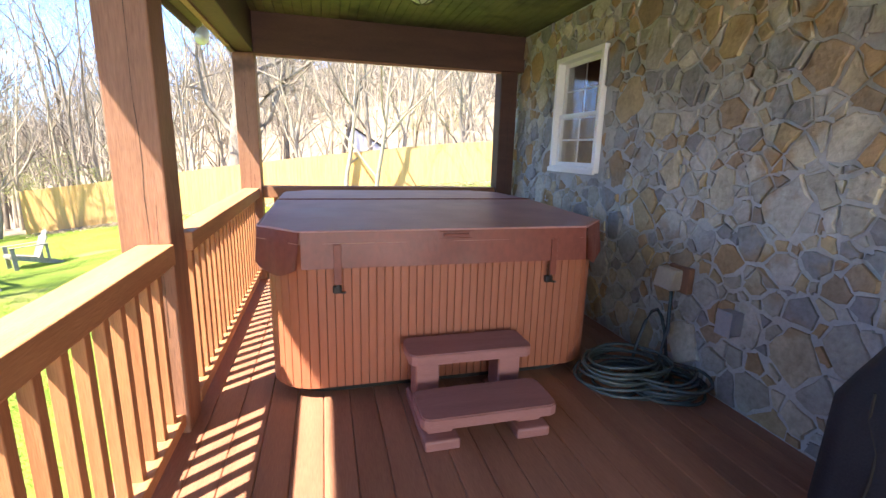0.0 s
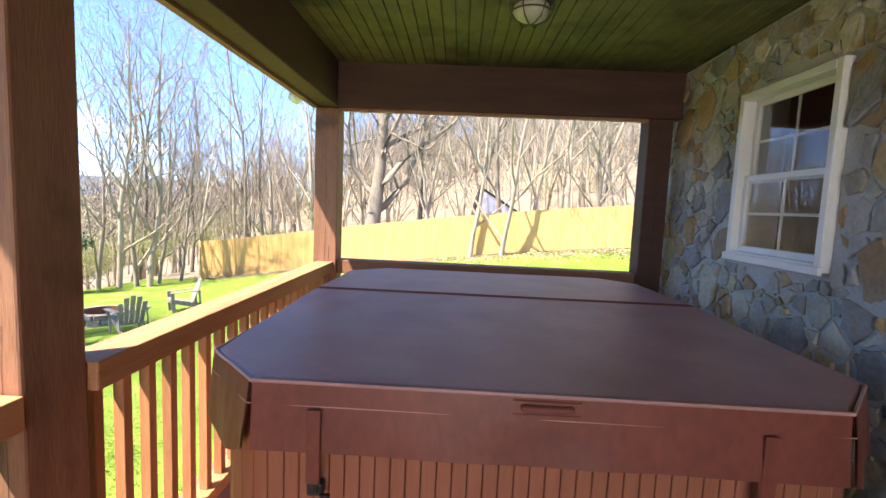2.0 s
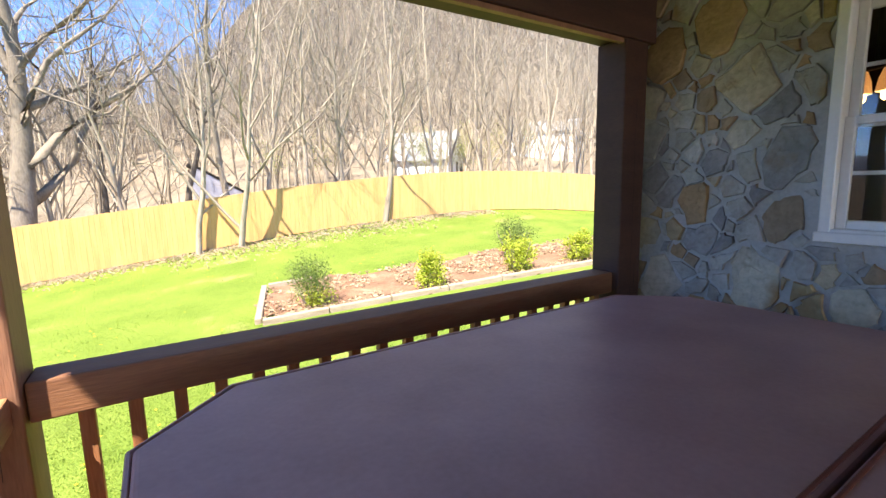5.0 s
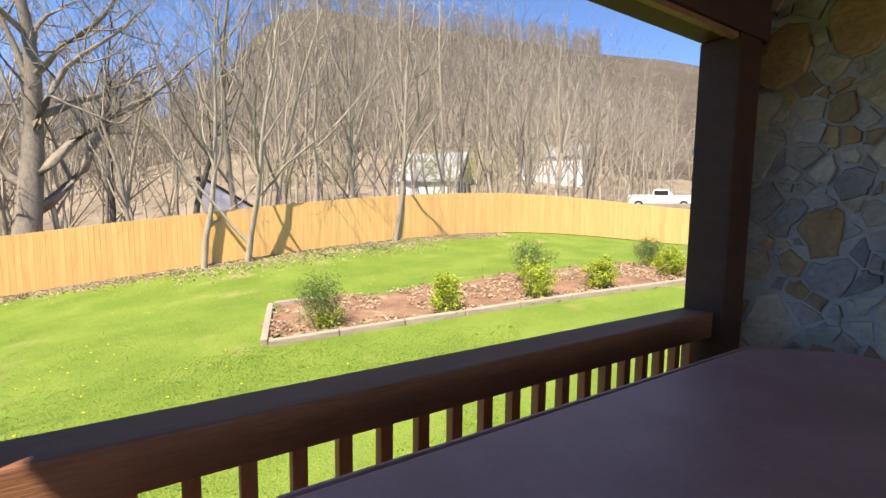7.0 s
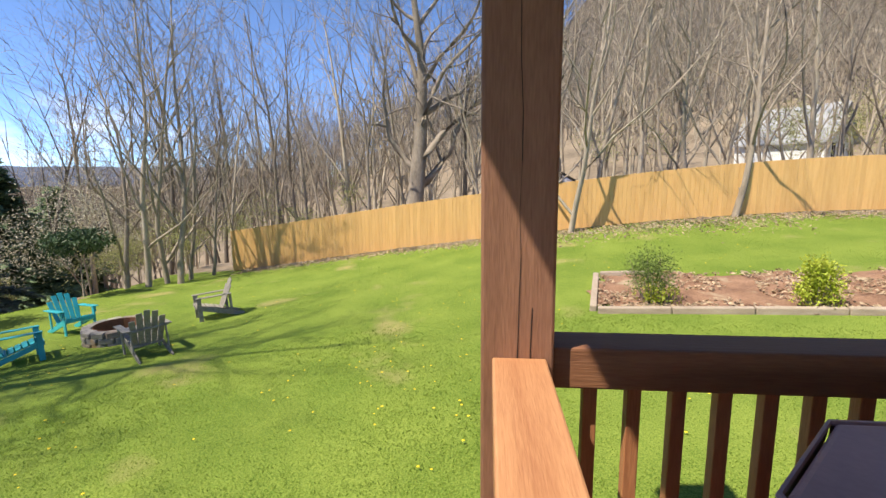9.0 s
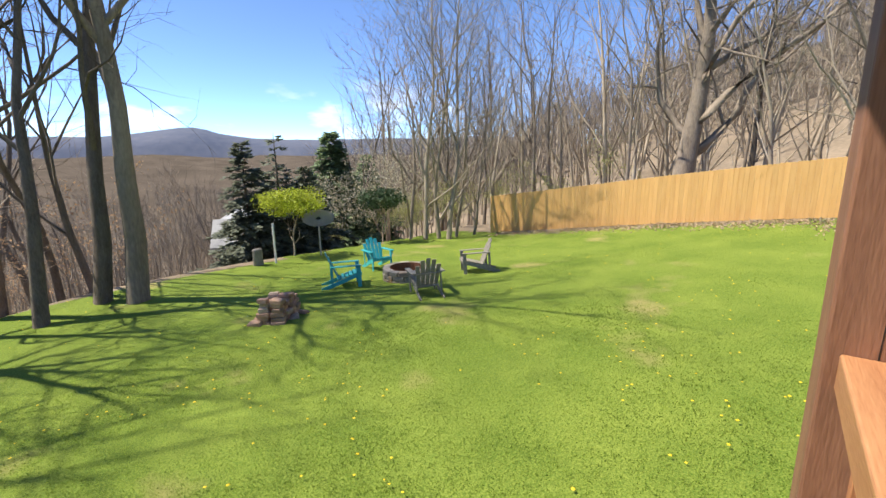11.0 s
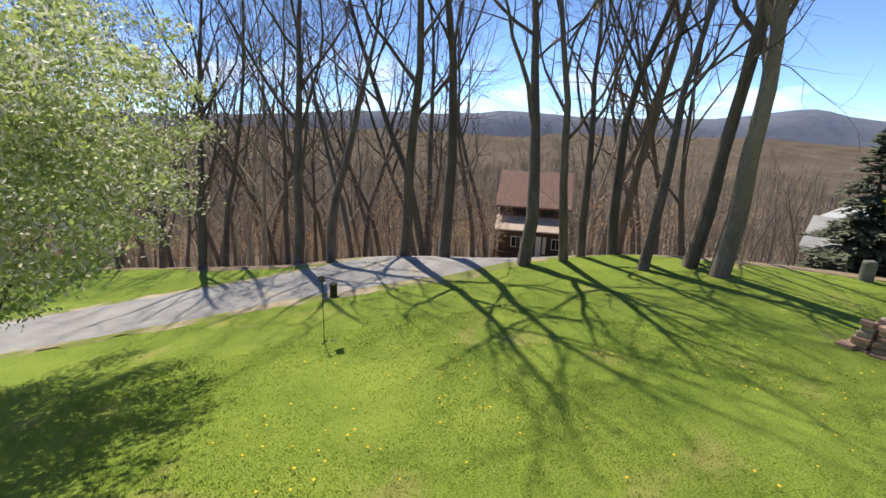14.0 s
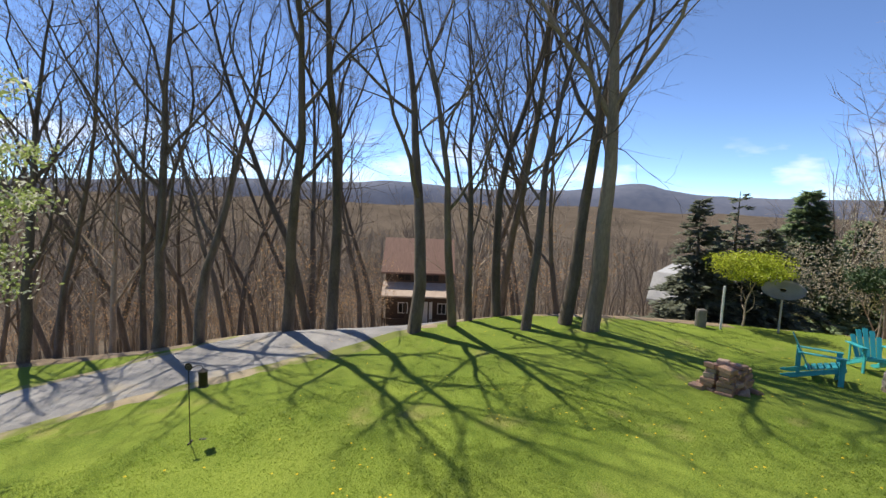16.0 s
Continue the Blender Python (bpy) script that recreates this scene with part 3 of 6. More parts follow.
bm = box(bmesh.new(), -0.085, -CHY - 0.016, 0.884, 0.095, -CHY - 0.004, 0.890, 0.002)
box(bm, -0.085, -CHY - 0.016, 0.921, 0.095, -CHY - 0.004, 0.926, 0.002)
box(bm, -0.065, -CHY - 0.026, 0.897, 0.075, -CHY - 0.006, 0.914, 0.004)
part("handle", bm, M_SKIRT, cover, "stitched vinyl lifting handle")
M_CLIP = mat("black_plastic", (0.012, 0.012, 0.013), (0.02, 0.02, 0.02), 0.4, bump=0.02)
for lx in (-0.61, 0.58):
    st = part("strap", boxm(lx - 0.019, -CHY - 0.032, 0.665, lx + 0.019, -CHY - 0.026, 0.872, 0.002), M_SKIRT, cover)
    bm = box(bmesh.new(), lx - 0.008, -CHY - 0.012, 0.625, lx + 0.008, -CHY + 0.002, 0.685, 0.002)
    box(bm, lx - 0.026, -CHY - 0.006, 0.61, lx + 0.02, -CHY + 0.028, 0.65, 0.008, 2)
    box(bm, lx + 0.012, -CHY - 0.008, 0.61, lx + 0.04, -CHY + 0.004, 0.62, 0.002)
    part("latch", bm, M_CLIP, st, "black plastic locking clip")

# ---- spa steps ----
steps = empty("spa_steps", (0.715, 2.0, 0))


def tread(y0, y1, z, name):
    bm = boxm(-0.33, y0, z - 0.058, 0.33, y1, z, 0.0)
    es = [e for e in bm.edges if abs(e.verts[0].co.z - e.verts[1].co.z) > 0.01]
    bmesh.ops.bevel(bm, geom=es, offset=0.04, segments=2, affect="EDGES", profile=0.5)
    bmesh.ops.bevel(bm, geom=[e for e in bm.edges if e.is_manifold and e.calc_face_angle(0) > 0.8], offset=0.006, segments=2, affect="EDGES")
    part(name, bm, M_STEP, steps)


tread(-0.30, -0.03, 0.185, "lower_tread")
tread(0.0, 0.238, 0.345, "upper_tread")
for sx in (-0.225, 0.225):
    bm = boxm(sx - 0.085, -0.27, 0.0, sx + 0.085, 0.236, 0.055, 0.012, 2)
    box(bm, sx - 0.062, -0.21, 0.05, sx + 0.062, -0.08, 0.13, 0.008)
    box(bm, sx - 0.062, 0.06, 0.05, sx + 0.062, 0.21, 0.29, 0.008)
    part("side_support", bm, M_STEP, steps)
tagged(steps, "two-tread faded red-brown plastic spa steps by the hot tub", "steps")

# ---- covered grill ----
bm = bmesh.new()
rings = ((0.0, 0.0), (0.25, -0.01), (0.62, -0.005), (0.70, 0.02), (0.84, 0.075), (0.91, 0.11), (0.94, 0.2))
prev = None
for z, inset in rings:
    o = rounded(1.79, 0.24, 0.29 - inset, 0.70 - inset, 0.09 if inset < 0.1 else 0.05, 5)
    ring = [bm.verts.new((x + 0.02 * noise.noise((x * 5, y * 5, z * 4)), y + 0.025 * noise.noise((x * 5, y * 5, z * 4 + 9)), z)) for x, y in o]
    if prev:
        for k in range(len(ring)):
            bm.faces.new((prev[k], prev[(k + 1) % len(ring)], ring[(k + 1) % len(ring)], ring[k]))
    prev = ring
bm.faces.new(prev)
grill = empty("covered_grill")
part("cover", bm, M_BLACK, grill, smooth=True)
bm = bmesh.new()
tube(bm, [(1.492 + 0.006 * math.sin(k * 1.3), 0.80 - 0.012 * k + 0.015 * math.sin(k * 2), 0.70 - k * 0.085) for k in range(8)], 0.004, 6)
part("drawstring", bm, M_DARK, grill)
tagged(grill, "barbecue grill under a black fabric cover against the stone wall", "grill")

# ---- stones of the house wall: cells between scattered centres, cut to shape ----
def clip(poly, px, py, nx_, ny_):
    """The part of a polygon on the far side of a line through (px, py) with normal (nx_, ny_)."""
    out = []
    for k in range(len(poly)):
        a, b = poly[k - 1], poly[k]
        da, db = (a[0] - px) * nx_ + (a[1] - py) * ny_, (b[0] - px) * nx_ + (b[1] - py) * ny_
        if (da <= 0) != (db <= 0):
            t = da / (da - db)
            out.append((a[0] + (b[0] - a[0]) * t, a[1] + (b[1] - a[1]) * t))
        if db <= 0:
            out.append(b)
    return out


def stone_cells(y0, y1, z0, z1, size, seed, hole=None):
    rng = random.Random(seed)
    seeds, tries = [], 0
    while tries < 9000:
        tries += 1
        y, z = rng.uniform(y0, y1), rng.uniform(z0, z1)
        r = size * rng.choice((0.35, 0.5, 0.6, 0.8, 1.0, 1.35))
        if all(((y - a) * 1.3) ** 2 + ((z - b) * 0.8) ** 2 > (0.46 * (r + q)) ** 2 for a, b, q in seeds):
            seeds.append((y, z, r))
    cells = []
    for y, z, r in seeds:
        if hole and hole[0] - 0.02 < y < hole[1] + 0.02 and hole[2] - 0.02 < z < hole[3] + 0.02:
            continue
        poly = [(y0, z0), (y1, z0), (y1, z1), (y0, z1)]
        for a, b, q in seeds:
            d = math.hypot(a - y, b - z)
            if 1e-6 < d < 1.3:
                f = 0.5 + 0.5 * (r * r - q * q) / (d * d) * 0.8
                f = min(0.85, max(0.2, f))
                poly = clip(poly, y + (a - y) * f, z + (b - z) * f, (a - y) / d, (b - z) / d)
                if len(poly) < 3:
                    break
        if len(poly) < 3:
            continue
        if hole:
            gaps = ((hole[0] - y, hole[0], z, 1, 0), (y - hole[1], hole[1], z, -1, 0), (hole[2] - z, y, hole[2], 0, 1), (z - hole[3], y, hole[3], 0, -1))
            g = max(gaps)
            poly = clip(poly, g[1], g[2], g[3], g[4])
        if len(poly) >= 3:
            cells.append((poly, rng.random()))
    return cells


def stone_mesh(poly, depth, rng, joint):
    """A stone block: roughened outline, a rounded shoulder and a slightly tilted, uneven face, facing -x."""
    cy, cz = sum(p[0] for p in poly) / len(poly), sum(p[1] for p in poly) / len(poly)
    ring = []
    for k in range(len(poly)):
        a, b = poly[k], poly[(k + 1) % len(poly)]
        L = math.hypot(b[0] - a[0], b[1] - a[1])
        if L < 0.02:
            continue
        for f in ((0.02, 0.36, 0.68, 0.98) if L > 0.12 else (0.05, 0.95)):
            ring.append([a[0] + (b[0] - a[0]) * f, a[1] + (b[1] - a[1]) * f])
    if len(ring) < 3:
        return None
    rad = sum(math.hypot(p[0] - cy, p[1] - cz) for p in ring) / len(ring)
    if rad < 0.03:
        return None
    for p in ring:
        d = math.hypot(p[0] - cy, p[1] - cz)
        s = max(0.3, (d - joint * rng.uniform(0.2, 2.2)) / d)
        p[0], p[1] = cy + (p[0] - cy) * s, cz + (p[1] - cz) * s
    ty, tz = rng.uniform(-0.10, 0.10), rng.uniform(-0.10, 0.10)
    bm = bmesh.new()
    rings = []
    for s, x in ((1.0, 0.006), (0.99, -depth * 0.7), (0.94, -depth * 0.95), (0.55, -depth)):
        rr = []
        for p in ring:
            y, z = cy + (p[0] - cy) * s, cz + (p[1] - cz) * s
            o = (ty * (y - cy) + tz * (z - cz)) + 0.007 * noise.noise((y * 14, z * 14, depth * 90)) if x < 0 else 0
            rr.append(bm.verts.new((x + o, y, z)))
        rings.append(rr)
    n = len(ring)
    for r0, r1 in zip(rings, rings[1:]):
        for k in range(n):
            bm.faces.new((r0[k], r0[(k + 1) % n], r1[(k + 1) % n], r1[k]))
    bm.faces.new(rings[-1])
    bmesh.ops.recalc_face_normals(bm, faces=bm.faces)
    return bm


def lay_stones():
    rng = random.Random(11)
    cells = stone_cells(1.0, 4.985, 0.005, CEIL_Z - 0.004, 0.155, 5, (WIN_Y0 - 0.012, WIN_Y1 + 0.012, WIN_Z0 - 0.025, WIN_Z1 + 0.012))
    for poly, q in cells:
        bm = stone_mesh(poly, rng.uniform(0.006, 0.022), rng, 0.010)
        if bm:
            s = part("stone", bm, M_STONE, stone_wall)
            s.location.x = WALL_X


# ---- bare trees ----
def bare_tree(seed, height, r0, limbs, twigs, fork=0.35, spread=0.75, lean=0.0, droop=0.0, levels=4, flare=1.5, thin=0.005, lite=False):
    """Two meshes: the trunk with its limbs, and the branches with their twigs."""
    rng = random.Random(seed)
    big, small = ([], []), ([], [])

    def limb(p, d, length, r, level):
        verts, faces = big if level < 2 else small
        segs = (6, 4, 2, 2, 2)[level] if lite else (10, 9, 5, 3, 2)[level]
        sides = (5, 3, 3, 3, 3)[level] if lite else (9, 6, 4, 3, 3)[level]
        wob = (0.075, 0.17, 0.24, 0.30, 0.28)[level]
        prev, pts = None, []
        tip = 0.25 if level == 0 else 0.12
        for s in range(segs + 1):
            f = s / segs
            rr = r * (1 - f * (1 - tip)) ** (1.4 if level == 0 else 1.2)
            if level == 0 and s == 0:
                rr *= flare
            u = d.orthogonal().normalized()
            w = d.cross(u)
            base = len(verts)
            for k in range(sides):
                a = k * math.tau / sides
                q = rr * (1 + 0.12 * math.sin(a * 3 + seed)) if level == 0 else rr
                verts.append(tuple(p + (u * math.cos(a) + w * math.sin(a)) * q))
            if prev is not None:
                for k in range(sides):
                    faces.append((prev + k, prev + (k + 1) % sides, base + (k + 1) % sides, base + k))
            prev = base
            pts.append((p.copy(), d.copy(), rr, f))
            step = length / segs
            if level == 0 and s == 0:
                step *= 0.25
            d = (d + Vector((rng.gauss(0, wob), rng.gauss(0, wob), rng.gauss(0, wob * 0.6) + (0.03, 0.10, 0.06, 0.05, 0.05)[level] - droop * (level > 0)))).normalized()
            p = p + d * step
        if level + 1 >= levels:
            return
        n = (limbs, twigs, max(2, twigs - 1), 4)[level]
        lo = (fork, 0.22, 0.15, 0.2)[level]
        for k in range(n):
            f = lo + (1 - lo) * ((k + rng.random()) / n) ** 0.9
            i = min(int(f * segs), segs - 1)
            q, dd, rr, _ = pts[i]
            q = q + (pts[i + 1][0] - q) * (f * segs - i)
            az = k * 2.4 + rng.uniform(-0.6, 0.6)
            u = dd.orthogonal().normalized()
            out = u * math.cos(az) + dd.cross(u) * math.sin(az)
            ang = spread * rng.uniform(0.65, 1.25)
            nd = (dd * math.cos(ang) + out * math.sin(ang)).normalized()
            ln = length * (0.55, 0.5, 0.5, 0.5)[level] * (1.15 - 0.62 * f) * rng.uniform(0.75, 1.2)
            limb(q, nd, ln, max(thin, rr * (0.54, 0.52, 0.54, 0.6)[level]), level + 1)

    limb(Vector((0, 0, -0.25)), Vector((lean, 0, 1)).normalized(), height, r0, 0)
    out = []
    for nm, (v, f) in (("trunk", big), ("branches", small)):
        me = bpy.data.meshes.new(nm)
        me.from_pydata(v, [], f)
        for p in me.polygons:
            p.use_smooth = True
        out.append(me)
    return out


def tree_thing(meshes, material, label, group="woodland trees"):
    t = empty("tree")
    for me, nm in zip(meshes, ("trunk", "crown")):
        if len(me.vertices):
            o = link_mesh(nm, me, material, t)
            if nm == "crown":
                tagged(o, kind="stuff")
    return tagged(t, label, "tree", group)


def stand(master, x, y, rz=0.0, s=1.0, sink=0.1, tilt=0.0):
    """Set a tree, or a copy of it, on the ground."""
    m = pose(x, y, ground_z(x, y) - sink, 0, tilt, rz) @ Matrix.Scale(s, 4)
    t = copy_thing(master, m)
    t.scale = (s, s, s)
    return t


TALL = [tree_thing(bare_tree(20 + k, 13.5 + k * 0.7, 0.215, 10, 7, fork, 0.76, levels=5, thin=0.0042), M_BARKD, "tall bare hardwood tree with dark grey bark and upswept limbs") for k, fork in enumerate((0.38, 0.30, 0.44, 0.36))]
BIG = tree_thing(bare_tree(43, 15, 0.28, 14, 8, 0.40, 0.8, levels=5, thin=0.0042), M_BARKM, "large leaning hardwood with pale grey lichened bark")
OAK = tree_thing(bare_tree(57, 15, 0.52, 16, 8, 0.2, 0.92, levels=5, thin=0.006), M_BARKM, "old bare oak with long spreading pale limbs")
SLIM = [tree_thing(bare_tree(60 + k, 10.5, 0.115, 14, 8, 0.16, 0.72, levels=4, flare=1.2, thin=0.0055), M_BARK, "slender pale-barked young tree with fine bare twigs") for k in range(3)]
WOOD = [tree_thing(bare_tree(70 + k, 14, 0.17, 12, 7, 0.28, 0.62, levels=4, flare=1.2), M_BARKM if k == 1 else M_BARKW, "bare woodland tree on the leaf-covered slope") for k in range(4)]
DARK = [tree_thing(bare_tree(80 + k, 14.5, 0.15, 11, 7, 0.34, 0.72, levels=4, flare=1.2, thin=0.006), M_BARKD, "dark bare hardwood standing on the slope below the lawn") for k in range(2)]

rng = random.Random(3)
placed = []


def put(master, x, y, rz, s, tilt=0.0):
    placed.append((x, y))
    return stand(master, x, y, rz, s, tilt=tilt)


# trees along the lawn's lower edge
put(TALL[1], -15.1, -10.2, 40, 0.9)
put(TALL[1], -15.2, -6.0, 10, 0.95, 4)
put(TALL[0], -14.6, -4.4, 200, 0.85)
put(TALL[3], -14.7, -1.7, 80, 0.95)
put(TALL[2], -14.45, -0.25, 150, 1.0)
put(TALL[0], -13.2, 2.35, 290, 1.0, -4)
put(TALL[3], -13.65, 3.45, 20, 0.7)
put(TALL[1], -14.1, 3.95, 110, 0.7)
put(TALL[2], -14.7, 4.9, 240, 0.85)
put(TALL[3], -13.05, 5.45, 190, 0.75)
put(TALL[1], -13.75, 6.75, 300, 1.05, -4)
put(BIG, -13.1, 7.25, 100, 1.0, -5)
# clump past the fence's end
for x, y, s in ((-13.1, 20.2, 1.25), (-14.4, 20.0, 1.2), (-15.2, 19.8, 1.0), (-13.4, 21.2, 0.9), (-14.0, 20.6, 1.1), (-12.9, 22.0, 0.8)):
    put(SLIM[int(s * 10) % 3], x, y, x * 77, s)
# by and behind the fence
put(SLIM[0], 0.95, 20.75, 15, 1.05)
put(SLIM[1], 2.25, 20.5, 130, 1.1)
put(SLIM[2], 7.85, 20.3, 60, 1.2, 6)
put(SLIM[0], 6.9, 21.9, 200, 1.0)
put(OAK, -4.4, 25.5, 30, 1.0, -3)
put(TALL[0], 1.0, 27.0, 70, 0.8)
put(TALL[2], -2.2, 30.0, 70, 0.8)


def free(x, y, gap):
    if all((x - a) ** 2 + (y - b) ** 2 > gap * gap for a, b in placed):
        placed.append((x, y))
        return True
    return False


JOINED = []


def wood_tree(k, x, y, near):
    """A single tree where the walk passes near; far ones are gathered into one object."""
    if near:
        put(SLIM[k % 3] if k % 4 == 0 else WOOD[k % 4], x, y, rng.uniform(0, 360), rng.uniform(0.7, 1.1), rng.uniform(-3, 3))
    else:
        JOINED.append((k % 4, x, y, rng.uniform(0, 6.28), rng.uniform(0.7, 1.15)))


# dark trees standing just below the lawn's edge, tops against the sky
for k in range(400):
    x, y = rng.uniform(-27, -16.8), rng.uniform(-24, 8.5)
    if not (0.0 < y < 4.6 and x < -16) and len(placed) < 58 and free(x, y, 2.3):
        stand(DARK[k % 2], x, y, rng.uniform(0, 360), rng.uniform(0.85, 1.2), tilt=rng.uniform(-4, 4))
# woods on the lower slope
for k in range(1500):
    x, y = -16.5 - 90 * rng.random() ** 1.5, rng.uniform(-90, 60)
    if -44 < x < -34 and -3 < y < 7 or x > -36 and 0.2 < y < 4.4 or 9 < y < 32 and -48 < x < -14:
        continue
    if abs(math.atan2(y - 2.8, -0.8 - x)) < 1.25 and free(x, y, 1.5 + 0.025 * abs(x)):
        wood_tree(k, x, y, x > -30 and len(placed) < 190)
# woods behind the fence
for k in range(1500):
    y = 24.5 + 75 * rng.random() ** 1.4
    x = rng.uniform(-1.15, 1.3) * y + 4
    if 21 < x < 34 and 38 < y < 56 or 30 < x < 46 and 18 < y < 34 or -1.5 < x < 6 and 27 < y < 36 or 0.38 < x / y < 0.6 and y > 27 and k % 4:
        continue
    if free(x, y, 1.5 + 0.018 * y):
        wood_tree(k, x, y, y < 40 and len(placed) < 620)
for k in range(190):
    y = rng.uniform(24, 62)
    x = rng.uniform(0.15, 1.5) * y
    if y > fence_y(min(x, 24)) + 1 and free(x, y, 1.7) and not (31 < x < 44 and 21 < y < 33) and not (22 < x < 32 and 43 < y < 54):
        wood_tree(k, x, y, k % 4 == 0 and y < 40)


for k in range(90):
    x, y = rng.uniform(44, 100), rng.uniform(18, 70)
    if free(x, y, 2.2):
        wood_tree(k, x, y, False)


def arrays(me):
    v, f = np.empty(len(me.vertices) * 3), np.empty(len(me.loops), dtype=np.int64)
    me.vertices.foreach_get("co", v)
    me.loops.foreach_get("vertex_index", f)
    return v.reshape(-1, 3), f.reshape(-1, 4)


def join_spots(name, templates, spots, material, label, category):
    V, Fa, n = [], [], 0
    for k, x, y, a, s in spots:
        tv, tf = templates[k]
        c, sn = math.cos(a) * s, math.sin(a) * s
        V.append(np.c_[tv[:, 0] * c - tv[:, 1] * sn + x, tv[:, 0] * sn + tv[:, 1] * c + y, tv[:, 2] * s + ground_z(x, y) - 0.1])
        Fa.append(tf + n)
        n += len(tv)
    V, Fa = np.concatenate(V), np.concatenate(Fa)
    me = bpy.data.meshes.new(name)
    me.vertices.add(len(V)), me.loops.add(Fa.size), me.polygons.add(len(Fa))
    me.vertices.foreach_set("co", V.ravel())
    me.loops.foreach_set("vertex_index", Fa.ravel())
    me.polygons.foreach_set("loop_start", np.arange(0, Fa.size, Fa.shape[1]))
    me.update(calc_edges=True)
    return tagged(link_mesh(name, me, material), label, category, kind="stuff")


def light_tree(seed):
    """A cheap bare tree for the middle distance."""
    parts_ = [arrays(m) for m in bare_tree(seed, 14, 0.16, 10, 6, 0.25, 0.62, levels=3, flare=1.1, thin=0.019, lite=True)]
    n = len(parts_[0][0])
    return np.concatenate([parts_[0][0], parts_[1][0]]), np.concatenate([parts_[0][1], parts_[1][1] + n])


LIGHT = [light_tree(90 + k) for k in range(4)]
# slope woods take the dark bark for backlit shade, fence woods the sun-pale copy
for pick, material, label in ((lambda q: q[1] < -14 and q[0] in (1, 2), M_BARKD, "dense hardwoods below the lawn, backlit shade in their dark colour"), (lambda q: q[1] < -14 and q[0] in (0, 3), M_BARK, "paler bare hardwoods on the slope below the lawn"), (lambda q: q[1] >= -14 and q[0] == 1, M_BARKM, "darker hardwoods among the woods behind the fence"), (lambda q: q[1] >= -14 and q[0] != 1, M_BARKW, "bare hardwoods rising behind the fence, sunlight in their pale colour")):
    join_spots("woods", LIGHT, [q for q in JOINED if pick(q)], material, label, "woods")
for t in TALL + SLIM + WOOD + DARK + [BIG, OAK]:
    for o in (*t.children, t):
        bpy.data.objects.remove(o)


def stick_tree():
    tv, tf = [], []

    def stick(a, b, ra, rb):
        n0 = len(tv)
        for p, q in ((a, ra), (b, rb)):
            for k in range(3):
                tv.append((p[0] + q * math.cos(k * 2.094), p[1] + q * math.sin(k * 2.094), p[2]))
        for k in range(3):
            tf.append((n0 + k, n0 + (k + 1) % 3, n0 + 3 + (k + 1) % 3, n0 + 3 + k))

    stick((0, 0, -1), (0.3, 0, 14), 0.17, 0.03)
    for k in range(8):
        z, a = 4 + 9 * (k / 8), k * 2.4
        L = 3.8 - 0.16 * k
        e = (math.cos(a) * L * 0.6, math.sin(a) * L * 0.6, z + L * 0.9)
        stick((0, 0, z), e, 0.07, 0.03)
        stick((e[0] * 0.55, e[1] * 0.55, z + L * 0.5), (e[0] * 0.9 + 0.8 * math.sin(a), e[1] * 0.9 - 0.8 * math.cos(a), z + L), 0.045, 0.02)
    return np.array(tv), np.array(tf)


def far_spots():
    r = np.random.RandomState(4)
    out = []
    while len(out) < 2900:
        y = r.uniform(75, 330)
        out.append((0, r.uniform(-1.1, 1.2) * y, y, r.uniform(0, 6.28), r.uniform(0.75, 1.25)))
    while len(out) < 5200:
        x = -r.uniform(85, 420)
        out.append((0, x, r.uniform(-1.1, 0.9) * -x, r.uniform(0, 6.28), r.uniform(0.75, 1.25)))
    return out


M_FARWOOD = mat("far_bark", (0.19, 0.155, 0.12), (0.34, 0.285, 0.225), 0.95, 0.05, 1.0, bump=0, spec=0.1)
join_spots("far_woods", [stick_tree()], far_spots(), M_FARWOOD, "bare grey-brown woods covering the far hillsides", "woods")

# ---- fence of upright boards ----
def build_fence():
    fence = empty("fence")
    w = 0.152
    bm = boxm(-w / 2 + 0.0015, -0.011, 0.03, w / 2 - 0.0015, 0.011, 1.83, 0.002)
    me = bpy.data.meshes.new("board")
    bm.to_mesh(me)
    bm.free()
    x, y, pts = -12.1, fence_y(-12.1), []
    rr = random.Random(8)
    while x < 26 and len(pts) < 298:
        s = (fence_y(x + 0.05) - fence_y(x)) / 0.05
        c = 1 / math.hypot(1, s)
        pts.append((x, fence_y(x), math.degrees(math.atan(s))))
        x += w * c
    for px, py, a in pts:
        b = link_mesh("board", me, M_FENCE, fence)
        b.matrix_basis = pose(px, py, ground_z(px, py) + rr.uniform(-0.006, 0.006), 0, 0, a)
    for z in (0.35, 1.5):
        bm = bmesh.new()
        for (ax, ay, _), (bx, by, _) in zip(pts[::12], pts[12::12]):
            tube(bm, [(ax, ay + 0.045, ground_z(ax, ay) + z), (bx, by + 0.045, ground_z(bx, by) + z)], 0.04, 4)
        part("rail", bm, M_FENCE, fence)
    for ax, ay, a in pts[::16]:
        part("post", boxm(ax - 0.045, ay + 0.075, ground_z(ax, ay) - 0.2, ax + 0.045, ay + 0.165, ground_z(ax, ay) + 1.75), M_FENCE, fence)
    tagged(fence, "new honey-coloured cedar privacy fence of upright boards", "fence")


build_fence()

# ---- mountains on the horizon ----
# distance haze is put into the mountains' blue-grey base colour
M_MOUNT = mat("hazed_mountain", (0.10, 0.12, 0.17), (0.15, 0.165, 0.21), 1.0, 0.004, 0.03, bump=0, spec=0.0)


